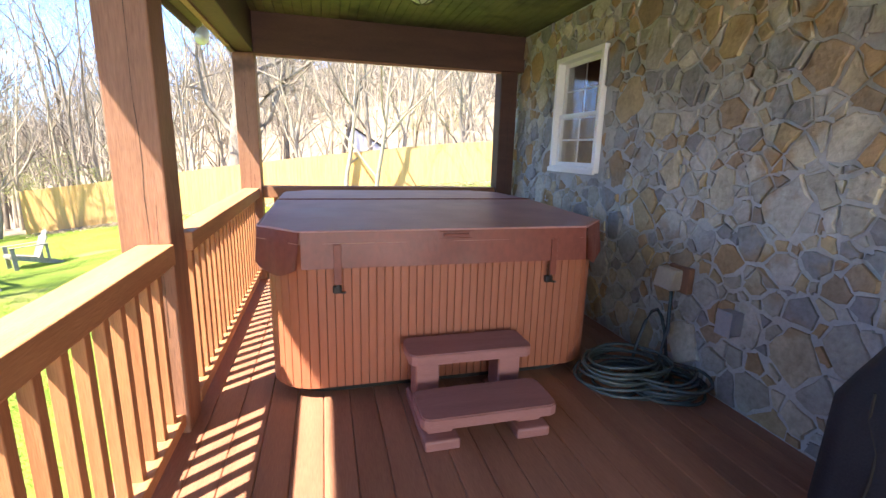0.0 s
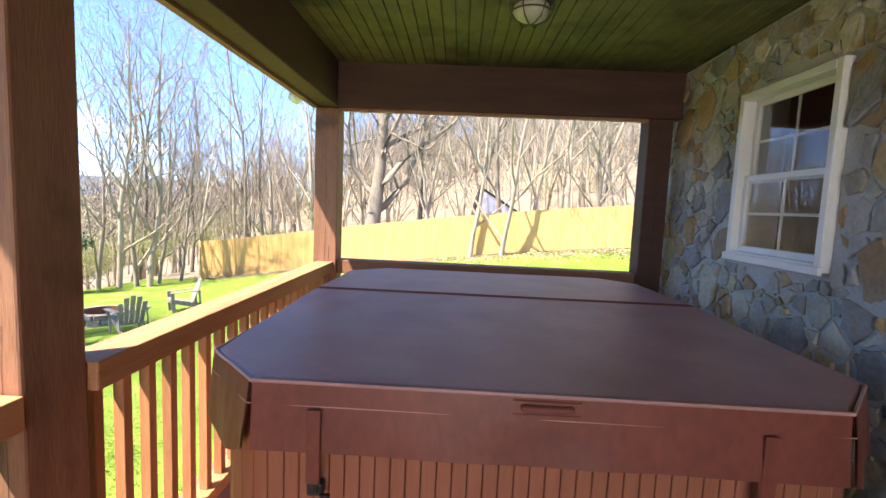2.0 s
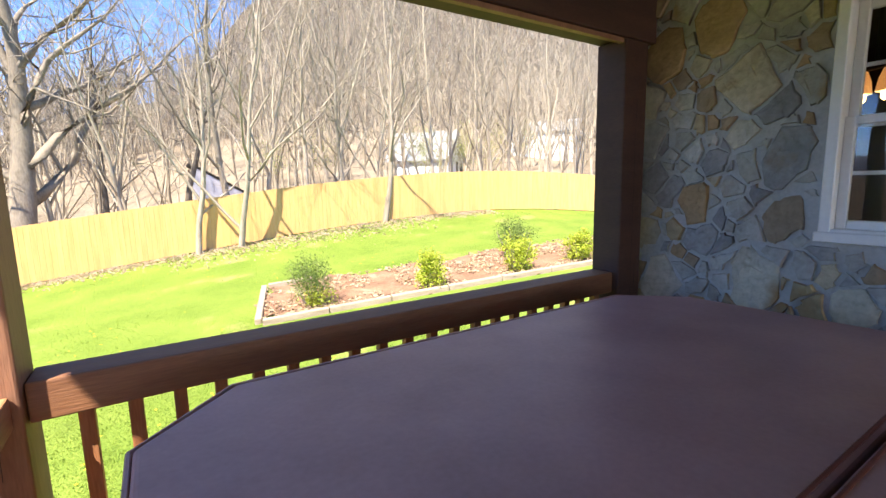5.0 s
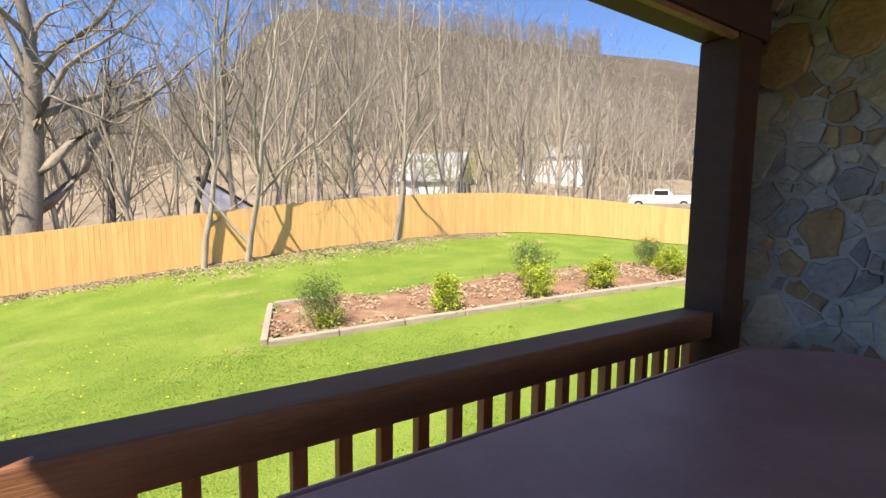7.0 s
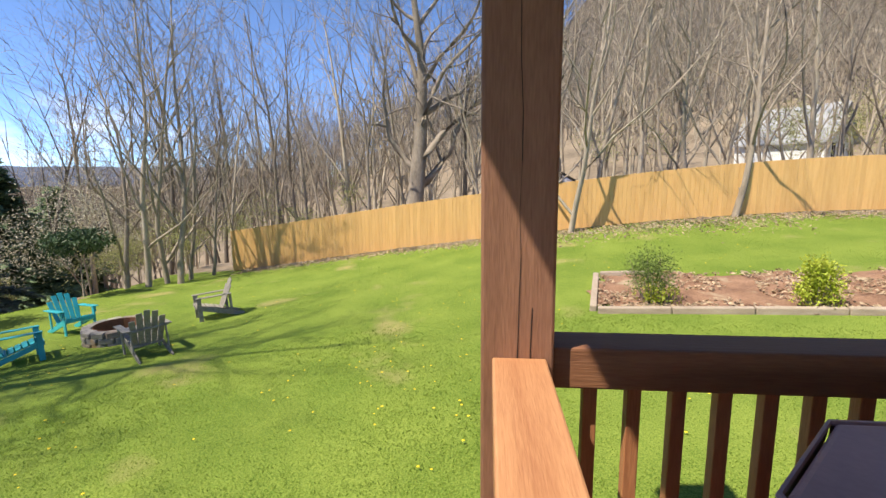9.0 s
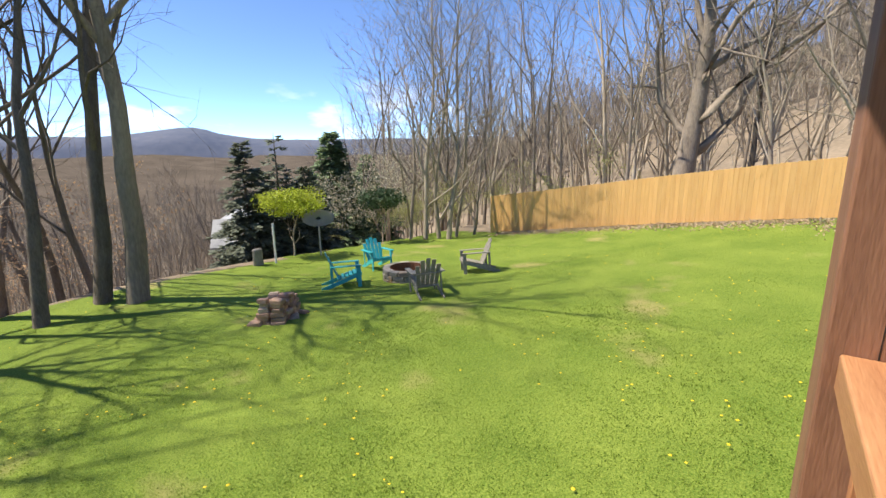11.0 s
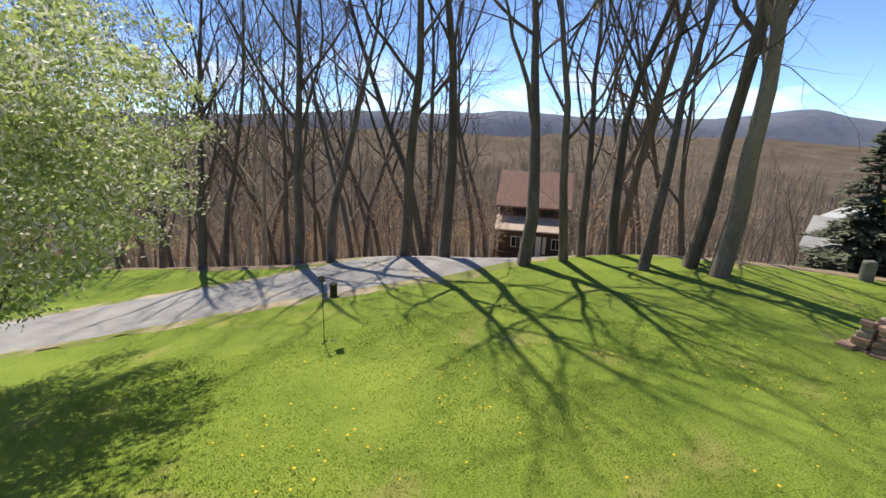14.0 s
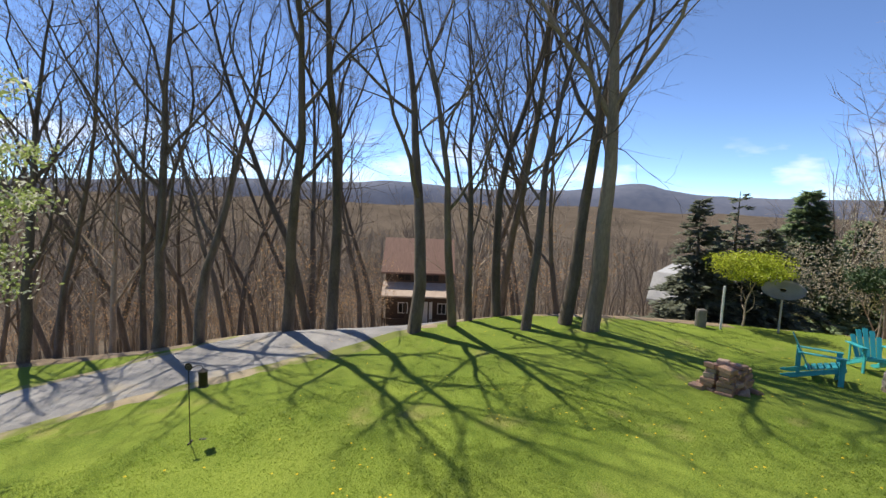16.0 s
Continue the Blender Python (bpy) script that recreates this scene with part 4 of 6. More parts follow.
def mountains(name, dist, a0, a1, height, seed, label):
    bm = bmesh.new()
    prev = None
    for k in range(141):
        a = radians(a0 + (a1 - a0) * k / 140)
        h = height(math.degrees(a)) + 5 * noise.fractal((math.degrees(a) * 0.22, seed, 0), 0.8, 2.0, 5)
        col = []
        for f, g in ((1.0, -0.35), (1.06, 0.35), (1.12, 0.75), (1.18, 1.0), (1.4, 0.2)):
            d = dist * f
            z = h * g if g > 0 else -120
            col.append(bm.verts.new((-math.sin(a) * d, math.cos(a) * d, z + 6 * noise.noise((k * 0.4, f * 20, seed)))))
        if prev:
            for i in range(len(col) - 1):
                bm.faces.new((prev[i], prev[i + 1], col[i + 1], col[i]))
        prev = col
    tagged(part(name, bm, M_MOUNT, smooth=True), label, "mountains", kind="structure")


def ridge(a):
    """Height of the skyline for a bearing in degrees to the left of +y."""
    return 64 + 50 * math.exp(-((a - 65.5) / 4.5) ** 2) + 16 * math.exp(-((a - 76) / 8) ** 2) + 30 * math.exp(-((a - 93.5) / 7) ** 2) + 12 * math.exp(-((a - 110) / 9) ** 2) - 36 * smoothstep(112, 135, a)


mountains("backdrop_mountains", 1900, 20, 185, ridge, 3, "wooded mountain ridge across the valley, haze-blue painted into its colour")


# ---- foliage helpers ----
def quads_mesh(name, P, U, W):
    """A mesh of bent leaves: each a pair of triangles round P, spanned by U (length) and W (half width)."""
    n = len(P)
    V = np.empty((n, 4, 3))
    fold = np.cross(U, W)
    fold /= np.linalg.norm(fold, axis=1, keepdims=True) + 1e-9
    lw = np.linalg.norm(W, axis=1, keepdims=True)
    V[:, 0], V[:, 1], V[:, 2], V[:, 3] = P - U, P + W + fold * lw * 0.4, P + U, P - W + fold * lw * 0.4
    F = (np.arange(n)[:, None] * 4 + np.array([[0, 1, 2, 0, 2, 3]])).reshape(-1, 3)
    me = bpy.data.meshes.new(name)
    me.vertices.add(n * 4), me.loops.add(F.size), me.polygons.add(len(F))
    me.vertices.foreach_set("co", V.ravel())
    me.loops.foreach_set("vertex_index", F.ravel())
    me.polygons.foreach_set("loop_start", np.arange(0, F.size, 3))
    me.update(calc_edges=True)
    return me


def leaf_cloud(name, centres, per, sigma, size, seed, flat=0.0):
    r = np.random.RandomState(seed)
    C = np.repeat(np.array(centres), per, axis=0)
    P = C + r.normal(0, 1, C.shape) * np.array(sigma)
    U = r.normal(0, 1, C.shape)
    U[:, 2] *= 1 - flat
    U /= np.linalg.norm(U, axis=1, keepdims=True)
    W = np.cross(U, r.normal(0, 1, C.shape))
    W /= np.linalg.norm(W, axis=1, keepdims=True)
    s = size * r.uniform(0.6, 1.3, (len(P), 1))
    return quads_mesh(name, P, U * s, W * s * 0.45)


def leaf_mat(name, a, b, trans=0.35, rough=0.5):
    m = mat(name, a, b, rough, 1.2, 12, bump=0, spec=0.3)
    n, l = m.node_tree.nodes, m.node_tree.links
    bs, out = n["Principled BSDF"], n["Material Output"]
    tr, mx, geo = n.new("ShaderNodeBsdfTranslucent"), n.new("ShaderNodeMixShader"), n.new("ShaderNodeNewGeometry")
    hs, mr = n.new("ShaderNodeHueSaturation"), n.new("ShaderNodeMapRange")
    src = bs.inputs["Base Color"].links[0].from_socket
    l.new(geo.outputs["Random Per Island"], mr.inputs[0])
    mr.inputs[3].default_value, mr.inputs[4].default_value = 0.65, 1.3
    l.new(mr.outputs[0], hs.inputs["Value"]), l.new(src, hs.inputs["Color"])
    l.new(hs.outputs[0], bs.inputs["Base Color"]), l.new(hs.outputs[0], tr.inputs[0])
    mx.inputs[0].default_value = trans
    l.new(bs.outputs[0], mx.inputs[1]), l.new(tr.outputs[0], mx.inputs[2]), l.new(mx.outputs[0], out.inputs[0])
    return m


M_SPRING = leaf_mat("spring_leaf", (0.28, 0.37, 0.11), (0.50, 0.59, 0.24), 0.5)
M_BLOSSOM = leaf_mat("white_blossom", (0.68, 0.68, 0.58), (0.82, 0.81, 0.73), 0.4)
M_LIME = leaf_mat("lime_leaf", (0.34, 0.42, 0.04), (0.50, 0.55, 0.08))
M_SHRUB = leaf_mat("shrub_leaf", (0.10, 0.15, 0.035), (0.19, 0.26, 0.07))
M_RHODO = leaf_mat("evergreen_leaf", (0.035, 0.07, 0.03), (0.08, 0.13, 0.06), 0.1)
M_SPRUCE = leaf_mat("spruce_needles", (0.11, 0.13, 0.095), (0.20, 0.23, 0.17), 0.3, 0.7)
M_PINE = leaf_mat("pine_needles", (0.14, 0.21, 0.11), (0.25, 0.34, 0.18), 0.3, 0.7)
M_HAZE = leaf_mat("budding_leaf", (0.30, 0.32, 0.12), (0.42, 0.42, 0.18))
M_PALE = leaf_mat("pale_blossom", (0.46, 0.42, 0.30), (0.62, 0.58, 0.44))


def crown_spots(seed, n, cx, cy, cz, rx, ry, rz_, hollow=0.45):
    """Clump centres through a lopsided crown, thinner inside, with a broken outline."""
    r = random.Random(seed)
    out = []
    while len(out) < n:
        v = Vector((r.gauss(0, 1), r.gauss(0, 1), r.gauss(0, 1))).normalized()
        k = (hollow + (1 - hollow) * r.random() ** 0.6) * (1 + 0.30 * noise.noise(v * 2.2 + Vector((seed, 0, 0))))
        out.append((cx + v.x * rx * k, cy + v.y * ry * k, cz + v.z * rz_ * k))
    return out


# ---- flowering tree beside the drive ----
def flowering_tree():
    x, y = -5.6, -6.2
    z = ground_z(x, y)
    t = empty("flowering_tree", (x, y, z))
    tm = bare_tree(33, 5.2, 0.15, 12, 7, 0.2, 0.95, levels=4)
    link_mesh("trunk", tm[0], M_BARKD, t), tagged(link_mesh("branches", tm[1], M_BARKD, t), kind="stuff")
    cs = crown_spots(6, 1000, 0.1, 0.2, 4.55, 3.8, 3.8, 2.7, 0.2)
    tagged(link_mesh("crown", leaf_cloud("crown", cs, 46, (0.19, 0.19, 0.10), 0.052, 7), M_SPRING, t, "fresh pale green leaves"), kind="stuff")
    tagged(link_mesh("blossom", leaf_cloud("blossom", cs, 34, (0.20, 0.20, 0.11), 0.042, 8), M_BLOSSOM, t, "small white blossoms"), kind="stuff")
    tagged(t, "broad flowering tree in fresh leaf and white blossom beside the drive", "tree")


flowering_tree()


# ---- conifers and small trees past the lawn ----
def conifer(x, y, height, radius, material, seed, label, sparse=1.0, top=0.0):
    r = random.Random(seed)
    t = empty("conifer", (x, y, ground_z(x, y) - 0.1))
    bm = tube(bmesh.new(), [(0, 0, 0), (0.02, 0, height * 0.5), (0, 0, height)], 0.1, 7, [0.12 * height / 6, 0.07 * height / 6, 0.01])
    part("trunk", bm, M_BARKD, t)
    P, U, W = [], [], []
    for i in range(int(62 * height * sparse)):
        f = r.random() ** 1.25
        z = height * (0.04 + 0.96 * f)
        if top and f > 0.66 and r.random() < top:
            continue
        R = (radius * (1 - f) ** 0.9 + 0.10) * (0.82 + 0.3 * noise.noise((z * 1.7, seed, 0)))
        a = r.uniform(0, 6.283)
        L, dz = R * r.uniform(0.65, 1.12), r.uniform(-0.3, 0.05) + 0.55 * max(0, f - 0.5)
        n = int(5 + L * 16)
        for j in range(n):
            q = ((j + 0.5) / n) ** 0.6
            b = Vector((math.cos(a) * L * q, math.sin(a) * L * q, z + dz * L * q - 0.10 * L * q * q))
            side = Vector((-math.sin(a), math.cos(a), 0)) * r.choice((-1, 1))
            d = (Vector((math.cos(a), math.sin(a), dz * 0.6)) * 0.8 + side * r.uniform(0.3, 0.9) + Vector((0, 0, r.uniform(-0.45, 0.25)))).normalized()
            l = (0.13 + 0.05 * (1 - q)) * (1 if height < 7 else 1.5) * r.uniform(0.7, 1.3)
            P.append(b + d * l), U.append(d * l)
            W.append(d.cross(Vector((0, 0, 1)) + side * r.uniform(-0.8, 0.8)).normalized() * l * 0.42)
    tagged(link_mesh("crown", quads_mesh("crown", np.array(P), np.array(U), np.array(W)), material, t), kind="stuff")
    return tagged(t, label, "conifer", "conifers by the neighbouring house")


conifer(-17.6, 12.9, 5.0, 2.0, M_SPRUCE, 1, "dark drooping spruce beside the white house")
conifer(-18.0, 14.6, 5.6, 2.5, M_SPRUCE, 2, "dark spruce with a bare spindly top", top=0.8)
conifer(-17.9, 15.9, 4.2, 3.0, M_SPRUCE, 4, "low dark spruce behind the satellite dish")
conifer(-24.5, 23.0, 8.6, 4.2, M_PINE, 3, "tall green pine above the spruces", 1.2)
conifer(-26.0, 27.5, 7.5, 3.6, M_PINE, 9, "green pine past the lawn's far corner", 1.1)


def leafy_tree(name, x, y, height, crown, material, seed, label, category="tree", trunk_r=0.05, per=26, size=0.05, lift=0.62, n=150, bark=None, hollow=0.2):
    t = empty(name, (x, y, ground_z(x, y) - 0.03))
    tm = bare_tree(seed, height * 0.95, trunk_r, 9, 5, 0.3, 0.8, levels=3, flare=1.2)
    link_mesh("trunk", tm[0], bark or M_BARK, t), tagged(link_mesh("branches", tm[1], bark or M_BARK, t), kind="stuff")
    cs = crown_spots(seed, n, 0, 0, height * lift, crown[0], crown[0], crown[1], hollow)
    tagged(link_mesh("crown", leaf_cloud("crown", cs, per, (crown[0] * 0.12, crown[0] * 0.12, crown[1] * 0.12), size, seed), material, t), kind="stuff")
    return tagged(t, label, category)


leafy_tree("small_maple", -14.9, 13.0, 2.6, (1.15, 0.48), M_LIME, 12, "small spreading tree with bright lime-green spring leaves", lift=0.78, n=190)
leafy_tree("rhododendron", -15.4, 18.1, 2.5, (1.05, 0.48), M_RHODO, 13, "dark-leaved rhododendron with bare crooked stems", "shrub", lift=0.82, size=0.075, per=16)
leafy_tree("blossoming_tree", -17.2, 20.2, 5.4, (2.5, 2.1), M_PALE, 14, "pale cream blossoming tree past the lawn", lift=0.6, n=240, size=0.045, per=18, hollow=0.1)
leafy_tree("blossoming_tree", -18.6, 17.6, 4.4, (1.9, 1.6), M_PALE, 15, "pale cream blossoming tree by the neighbouring house", lift=0.6, n=170, size=0.045, per=16, hollow=0.1)
for k, (x, y, h) in enumerate(((-11.5, 24.5, 4.0), (-8.0, 27.0, 4.5), (-16.5, 23.5, 4.2), (-19.5, 22.5, 4.0), (5.5, 29.0, 5.0), (13.5, 27.5, 5.0), (17.5, 30.0, 4.5), (9.5, 33.0, 5.5))):
    leafy_tree("budding_tree", x, y, h, (1.5, 1.5), M_HAZE, 30 + k, "young woodland tree with thin yellow-green buds", n=60, per=12, size=0.05, hollow=0.0)

for k, (x, y, h) in enumerate(((24.5, 38.0, 7.0), (29.0, 39.5, 7.5), (33.0, 42.5, 8.0), (30.5, 46.0, 9.0), (21.5, 40.0, 6.5), (38.0, 44.0, 7.5))):
    leafy_tree("budding_tree", x, y, h, (h * 0.27, h * 0.36), M_HAZE, 130 + k, "taller woodland tree breaking into yellow-green leaf", n=130, per=14, size=0.065, hollow=0.0, trunk_r=0.09)
for k, (x, y, h) in enumerate(((-14.6, 22.6, 2.6), (-16.4, 21.2, 2.2), (-18.5, 24.5, 3.4), (-13.5, 25.5, 3.2), (-21.0, 26.0, 3.6), (-15.8, 25.0, 3.0), (-10.0, 25.2, 2.6), (-20.5, 19.0, 2.4))):
    leafy_tree("budding_shrub", x, y, h, (h * 0.42, h * 0.36), M_HAZE, 50 + k, "woodland shrub hazed with small yellow-green leaves", "shrub", n=110, per=16, size=0.04, hollow=0.0, trunk_r=0.03)

# ---- planting bed with timbers, mulch and shrubs ----
M_SLEEPER = mat("weathered_timber", (0.26, 0.20, 0.15), (0.44, 0.36, 0.28), 0.85, 2, 30, (1, 1, 6), 0.5)
M_MULCH = mat("mulch", (0.15, 0.075, 0.045), (0.34, 0.20, 0.125), 0.95, 2.2, 30, bump=0.9, depth=0.04, stain=((0.40, 0.32, 0.21), 1.6, 0.6))
BED = ((1.28, 11.95), (10.9, 9.5), (13.4, 11.0), (11.6, 12.3), (8.0, 13.2), (4.6, 13.8), (1.9, 14.6))


def in_bed(x, y):
    c = False
    for k in range(len(BED)):
        (xa, ya), (xb, yb) = BED[k - 1], BED[k]
        if (ya > y) != (yb > y) and x < (xb - xa) * (y - ya) / (yb - ya) + xa:
            c = not c
    return c


bv, bf, idx = [], [], {}
for i in range(70):
    for j in range(36):
        x, y = 1.0 + i * 0.19, 9.3 + j * 0.16
        idx[i, j] = len(bv)
        bv.append((x, y, ground_z(x, y) + 0.035 + 0.05 * noise.noise((x * 2.1, y * 2.1, 4)) + 0.03 * noise.noise((x * 6, y * 6, 1))))
for i in range(69):
    for j in range(35):
        x, y = 1.1 + i * 0.19, 9.38 + j * 0.16
        if in_bed(x + 0.3 * noise.noise((x, y, 3)), y + 0.35 * noise.noise((x * 0.8, y * 0.8, 7)) if y > 11.4 + 0.0 * x else y):
            bf.append((idx[i, j], idx[i + 1, j], idx[i + 1, j + 1], idx[i, j + 1]))
me = bpy.data.meshes.new("mulch")
me.from_pydata(bv, [], bf)
tagged(link_mesh("mulch", me, M_MULCH), "brown bark mulch and dead leaves in the planting bed", "mulch", kind="structure")


def timber(a, b):
    (xa, ya), (xb, yb) = a, b
    L = math.hypot(xb - xa, yb - ya)
    n = max(1, int(L / 1.2))
    for k in range(n):
        x0, y0, x1, y1 = (xa + (xb - xa) * k / n, ya + (yb - ya) * k / n, xa + (xb - xa) * (k + 1) / n, ya + (yb - ya) * (k + 1) / n)
        z0, z1 = ground_z(x0, y0), ground_z(x1, y1)
        l = math.hypot(x1 - x0, y1 - y0)
        ob = part("landscape_timber", boxm(-l / 2 + 0.004, -0.065, -0.05, l / 2 - 0.004, 0.065, 0.115, 0.022, 2), M_SLEEPER)
        ob.matrix_basis = pose((x0 + x1) / 2, (y0 + y1) / 2, (z0 + z1) / 2, 0, -math.degrees(math.atan2(z1 - z0, l)), math.degrees(math.atan2(y1 - y0, x1 - x0)))
        tagged(ob, "weathered grey-brown timber edging the planting bed", "edging", "timbers edging the bed")


timber((1.28, 11.95), (10.9, 9.5)), timber((1.22, 12.05), (1.85, 14.6)), timber((1.95, 14.62), (3.0, 14.35))


def shrub(x, y, w, h, kind, seed):
    s = empty("shrub", (x, y, ground_z(x, y)))
    r = random.Random(seed)
    bm = bmesh.new()
    for k in range(16):
        a, l = r.uniform(0, 6.28), r.uniform(0.7, 1.0)
        tube(bm, [(0.04 * math.cos(a), 0.04 * math.sin(a), -0.03), (w * 0.25 * math.cos(a), w * 0.25 * math.sin(a), h * 0.4 * l), (w * 0.4 * math.cos(a), w * 0.4 * math.sin(a), h * 0.85 * l)], 0.01, 4, [0.012, 0.008, 0.003])
    tagged(part("stem", bm, M_BARK, s), kind="stuff")
    if kind == "lime":
        cs = crown_spots(seed, 70, 0, 0, h * 0.52, w * 0.5, w * 0.5, h * 0.48, 0.1)
        tagged(link_mesh("foliage", leaf_cloud("foliage", cs, 34, (w * 0.09, w * 0.09, h * 0.08), 0.034, seed), M_LIME, s), kind="stuff")
        return tagged(s, "young shrub with bright yellow-green leaves in the mulch bed", "shrub", "shrubs in the bed")
    cs = crown_spots(seed, 130, 0, 0, h * 0.6, w * 0.5, w * 0.5, h * 0.42, 0.1)
    tagged(link_mesh("foliage", leaf_cloud("foliage", cs, 26, (w * 0.08, w * 0.08, h * 0.09), 0.022, seed), M_SHRUB, s), kind="stuff")
    lo = crown_spots(seed + 50, 26, 0.05, -0.12, h * 0.25, w * 0.42, w * 0.42, h * 0.2, 0.2)
    tagged(link_mesh("new_growth", leaf_cloud("new_growth", lo, 24, (w * 0.08, w * 0.08, h * 0.06), 0.03, seed + 3), M_LIME, s), kind="stuff")
    return tagged(s, "feathery green shrub with yellow-green growth at its foot", "shrub", "shrubs in the bed")


for k, (x, y, w, h, kind) in enumerate(((2.3, 12.25, 0.95, 1.05, "feathery"), (4.65, 11.4, 0.72, 0.85, "lime"), (7.75, 12.2, 1.15, 1.05, "feathery"), (6.75, 10.95, 0.78, 0.9, "lime"), (8.45, 10.6, 0.72, 0.75, "lime"), (11.9, 11.6, 0.9, 0.8, "feathery"), (10.9, 10.3, 0.75, 0.8, "lime"))):
    shrub(x, y, w, h, kind, 70 + k)

# ---- lawn chairs ----
M_TEAL = mat("teal_paint", (0.02, 0.33, 0.38), (0.03, 0.42, 0.47), 0.4, 3, 60, bump=0.04)
M_GREYWOOD = mat("grey_weathered_wood", (0.20, 0.18, 0.15), (0.36, 0.33, 0.28), 0.85, 3, 40, (6, 6, 6), 0.4)


def lawn_chair(material, label):
    """A slatted garden chair that faces +x: sloped seat, fanned back, broad arms."""
    c = empty("garden_chair")
    for k in range(6):
        f = k / 5
        s = part("seat_slat", boxm(-0.042, -0.27, -0.011, 0.042, 0.27, 0.011, 0.004), material, c)
        s.matrix_basis = pose(0.30 - 0.52 * f, 0, 0.385 - 0.155 * f, 0, -16, 0)
    for k in range(5):
        u = k - 2
        L = 0.80 - 0.045 * u * u
        bm = boxm(-0.011, -0.052, 0.0, 0.011, 0.052, L, 0.004)
        for v in bm.verts:
            if v.co.z > L - 0.05:
                v.co.z -= 0.25 * abs(v.co.y) * 0.6
            v.co.y *= 0.86 + 0.18 * v.co.z
        s = part("back_slat", bm, material, c)
        s.matrix_basis = pose(-0.20, u * 0.098, 0.20, u * -2.6, -24, 0)
    for sy in (-1, 1):
        part("arm", boxm(-0.42, sy * 0.335 - 0.065, 0.565, 0.36, sy * 0.335 + 0.065, 0.588, 0.008), material, c)
        part("front_leg", boxm(0.25, sy * 0.30 - 0.014, 0.0, 0.345, sy * 0.30 + 0.014, 0.565, 0.004), material, c)
        part("arm_bracket", boxm(0.27, sy * 0.334 - 0.018, 0.44, 0.33, sy * 0.334 + 0.018, 0.564, 0.004), material, c)
        bm = boxm(-0.62, -0.0125, -0.05, 0.36, 0.0125, 0.05, 0.004)
        s = part("stringer", bm, material, c)
        s.matrix_basis = pose(-0.08, sy * 0.268, 0.195, 0, -19, 0)
        part("rear_post", boxm(-0.42, sy * 0.29 - 0.012, 0.12, -0.36, sy * 0.29 + 0.012, 0.565, 0.003), material, c)
    part("back_rail", boxm(-0.41, -0.335, 0.535, -0.37, 0.335, 0.563, 0.004), material, c)
    part("front_rail", boxm(0.345, -0.30, 0.30, 0.367, 0.30, 0.385, 0.004), material, c)
    return tagged(c, label, "garden chair", "chairs round the fire pit")


teal = lawn_chair(M_TEAL, "turquoise slatted garden chair by the fire pit")
grey = lawn_chair(M_GREYWOOD, "weathered grey wooden garden chair by the fire pit")
for master, spots in ((teal, ((-9.75, 11.0, 52), (-10.6, 13.0, -22))), (grey, ((-7.35, 11.3, 143), (-7.55, 13.75, 222)))):
    for x, y, a in spots:
        gx = (ground_z(x + 0.3, y) - ground_z(x - 0.3, y)) / 0.6
        gy = (ground_z(x, y + 0.3) - ground_z(x, y - 0.3)) / 0.6
        m = Matrix.Translation((x, y, ground_z(x, y) - 0.005)) @ Vector((0, 0, 1)).rotation_difference(Vector((-gx, -gy, 1)).normalized()).to_matrix().to_4x4() @ pose(0, 0, 0, 0, 0, a)
        copy_thing(master, m)
    for o in (*master.children_recursive, master):
        bpy.data.objects.remove(o)

# ---- fire pit ----
M_PITSTONE = stone_mat("pit_stone", [(0.34, 0.31, 0.27), (0.28, 0.26, 0.24), (0.40, 0.36, 0.30), (0.32, 0.25, 0.20)])
M_PILE = stone_mat("pile_stone", [(0.56, 0.36, 0.25), (0.46, 0.29, 0.21), (0.62, 0.46, 0.35), (0.50, 0.31, 0.23), (0.40, 0.27, 0.20)])
M_RUST = mat("rusted_steel", (0.12, 0.05, 0.03), (0.22, 0.09, 0.05), 0.8, 6, 60, bump=0.3)


def block(lx, ly, lz, seed):
    """A rough stone block with broken edges."""
    bm = boxm(-lx / 2, -ly / 2, 0, lx / 2, ly / 2, lz, min(lx, ly, lz) * 0.16, 1)
    for v in bm.verts:
        v.co += Vector((noise.noise(v.co * 9 + Vector((seed, 0, 0))), noise.noise(v.co * 9 + Vector((0, seed, 0))), noise.noise(v.co * 9 + Vector((0, 0, seed))) * 0.5)) * min(lx, ly, lz) * 0.22
    me_ = bpy.data.meshes.new("stone")
    bm.to_mesh(me_)
    bm.free()
    return me_


PX, PY = -8.85, 12.35
pit = empty("fire_pit", (PX, PY, ground_z(PX, PY)))
shapes = [block(0.28, 0.20, 0.125, k) for k in range(4)]
for course in range(3):
    for k in range(13):
        a = (k + 0.5 * (course % 2)) * 360 / 13
        s = link_mesh("stone", shapes[(k * 3 + course) % 4], M_PITSTONE, pit)
        s.matrix_basis = pose(0.56 * math.cos(radians(a)), 0.56 * math.sin(radians(a)), -0.05 + course * 0.125, 0, 0, a + 90)
bm = bmesh.new()
tube(bm, [(0, 0, 0.0), (0, 0, 0.33)], 0.455, 24, closed=True)
part("steel_liner", bm, M_RUST, pit, "rusted steel ring liner")
tagged(pit, "round stacked-stone fire pit with a rusted liner", "fire pit")

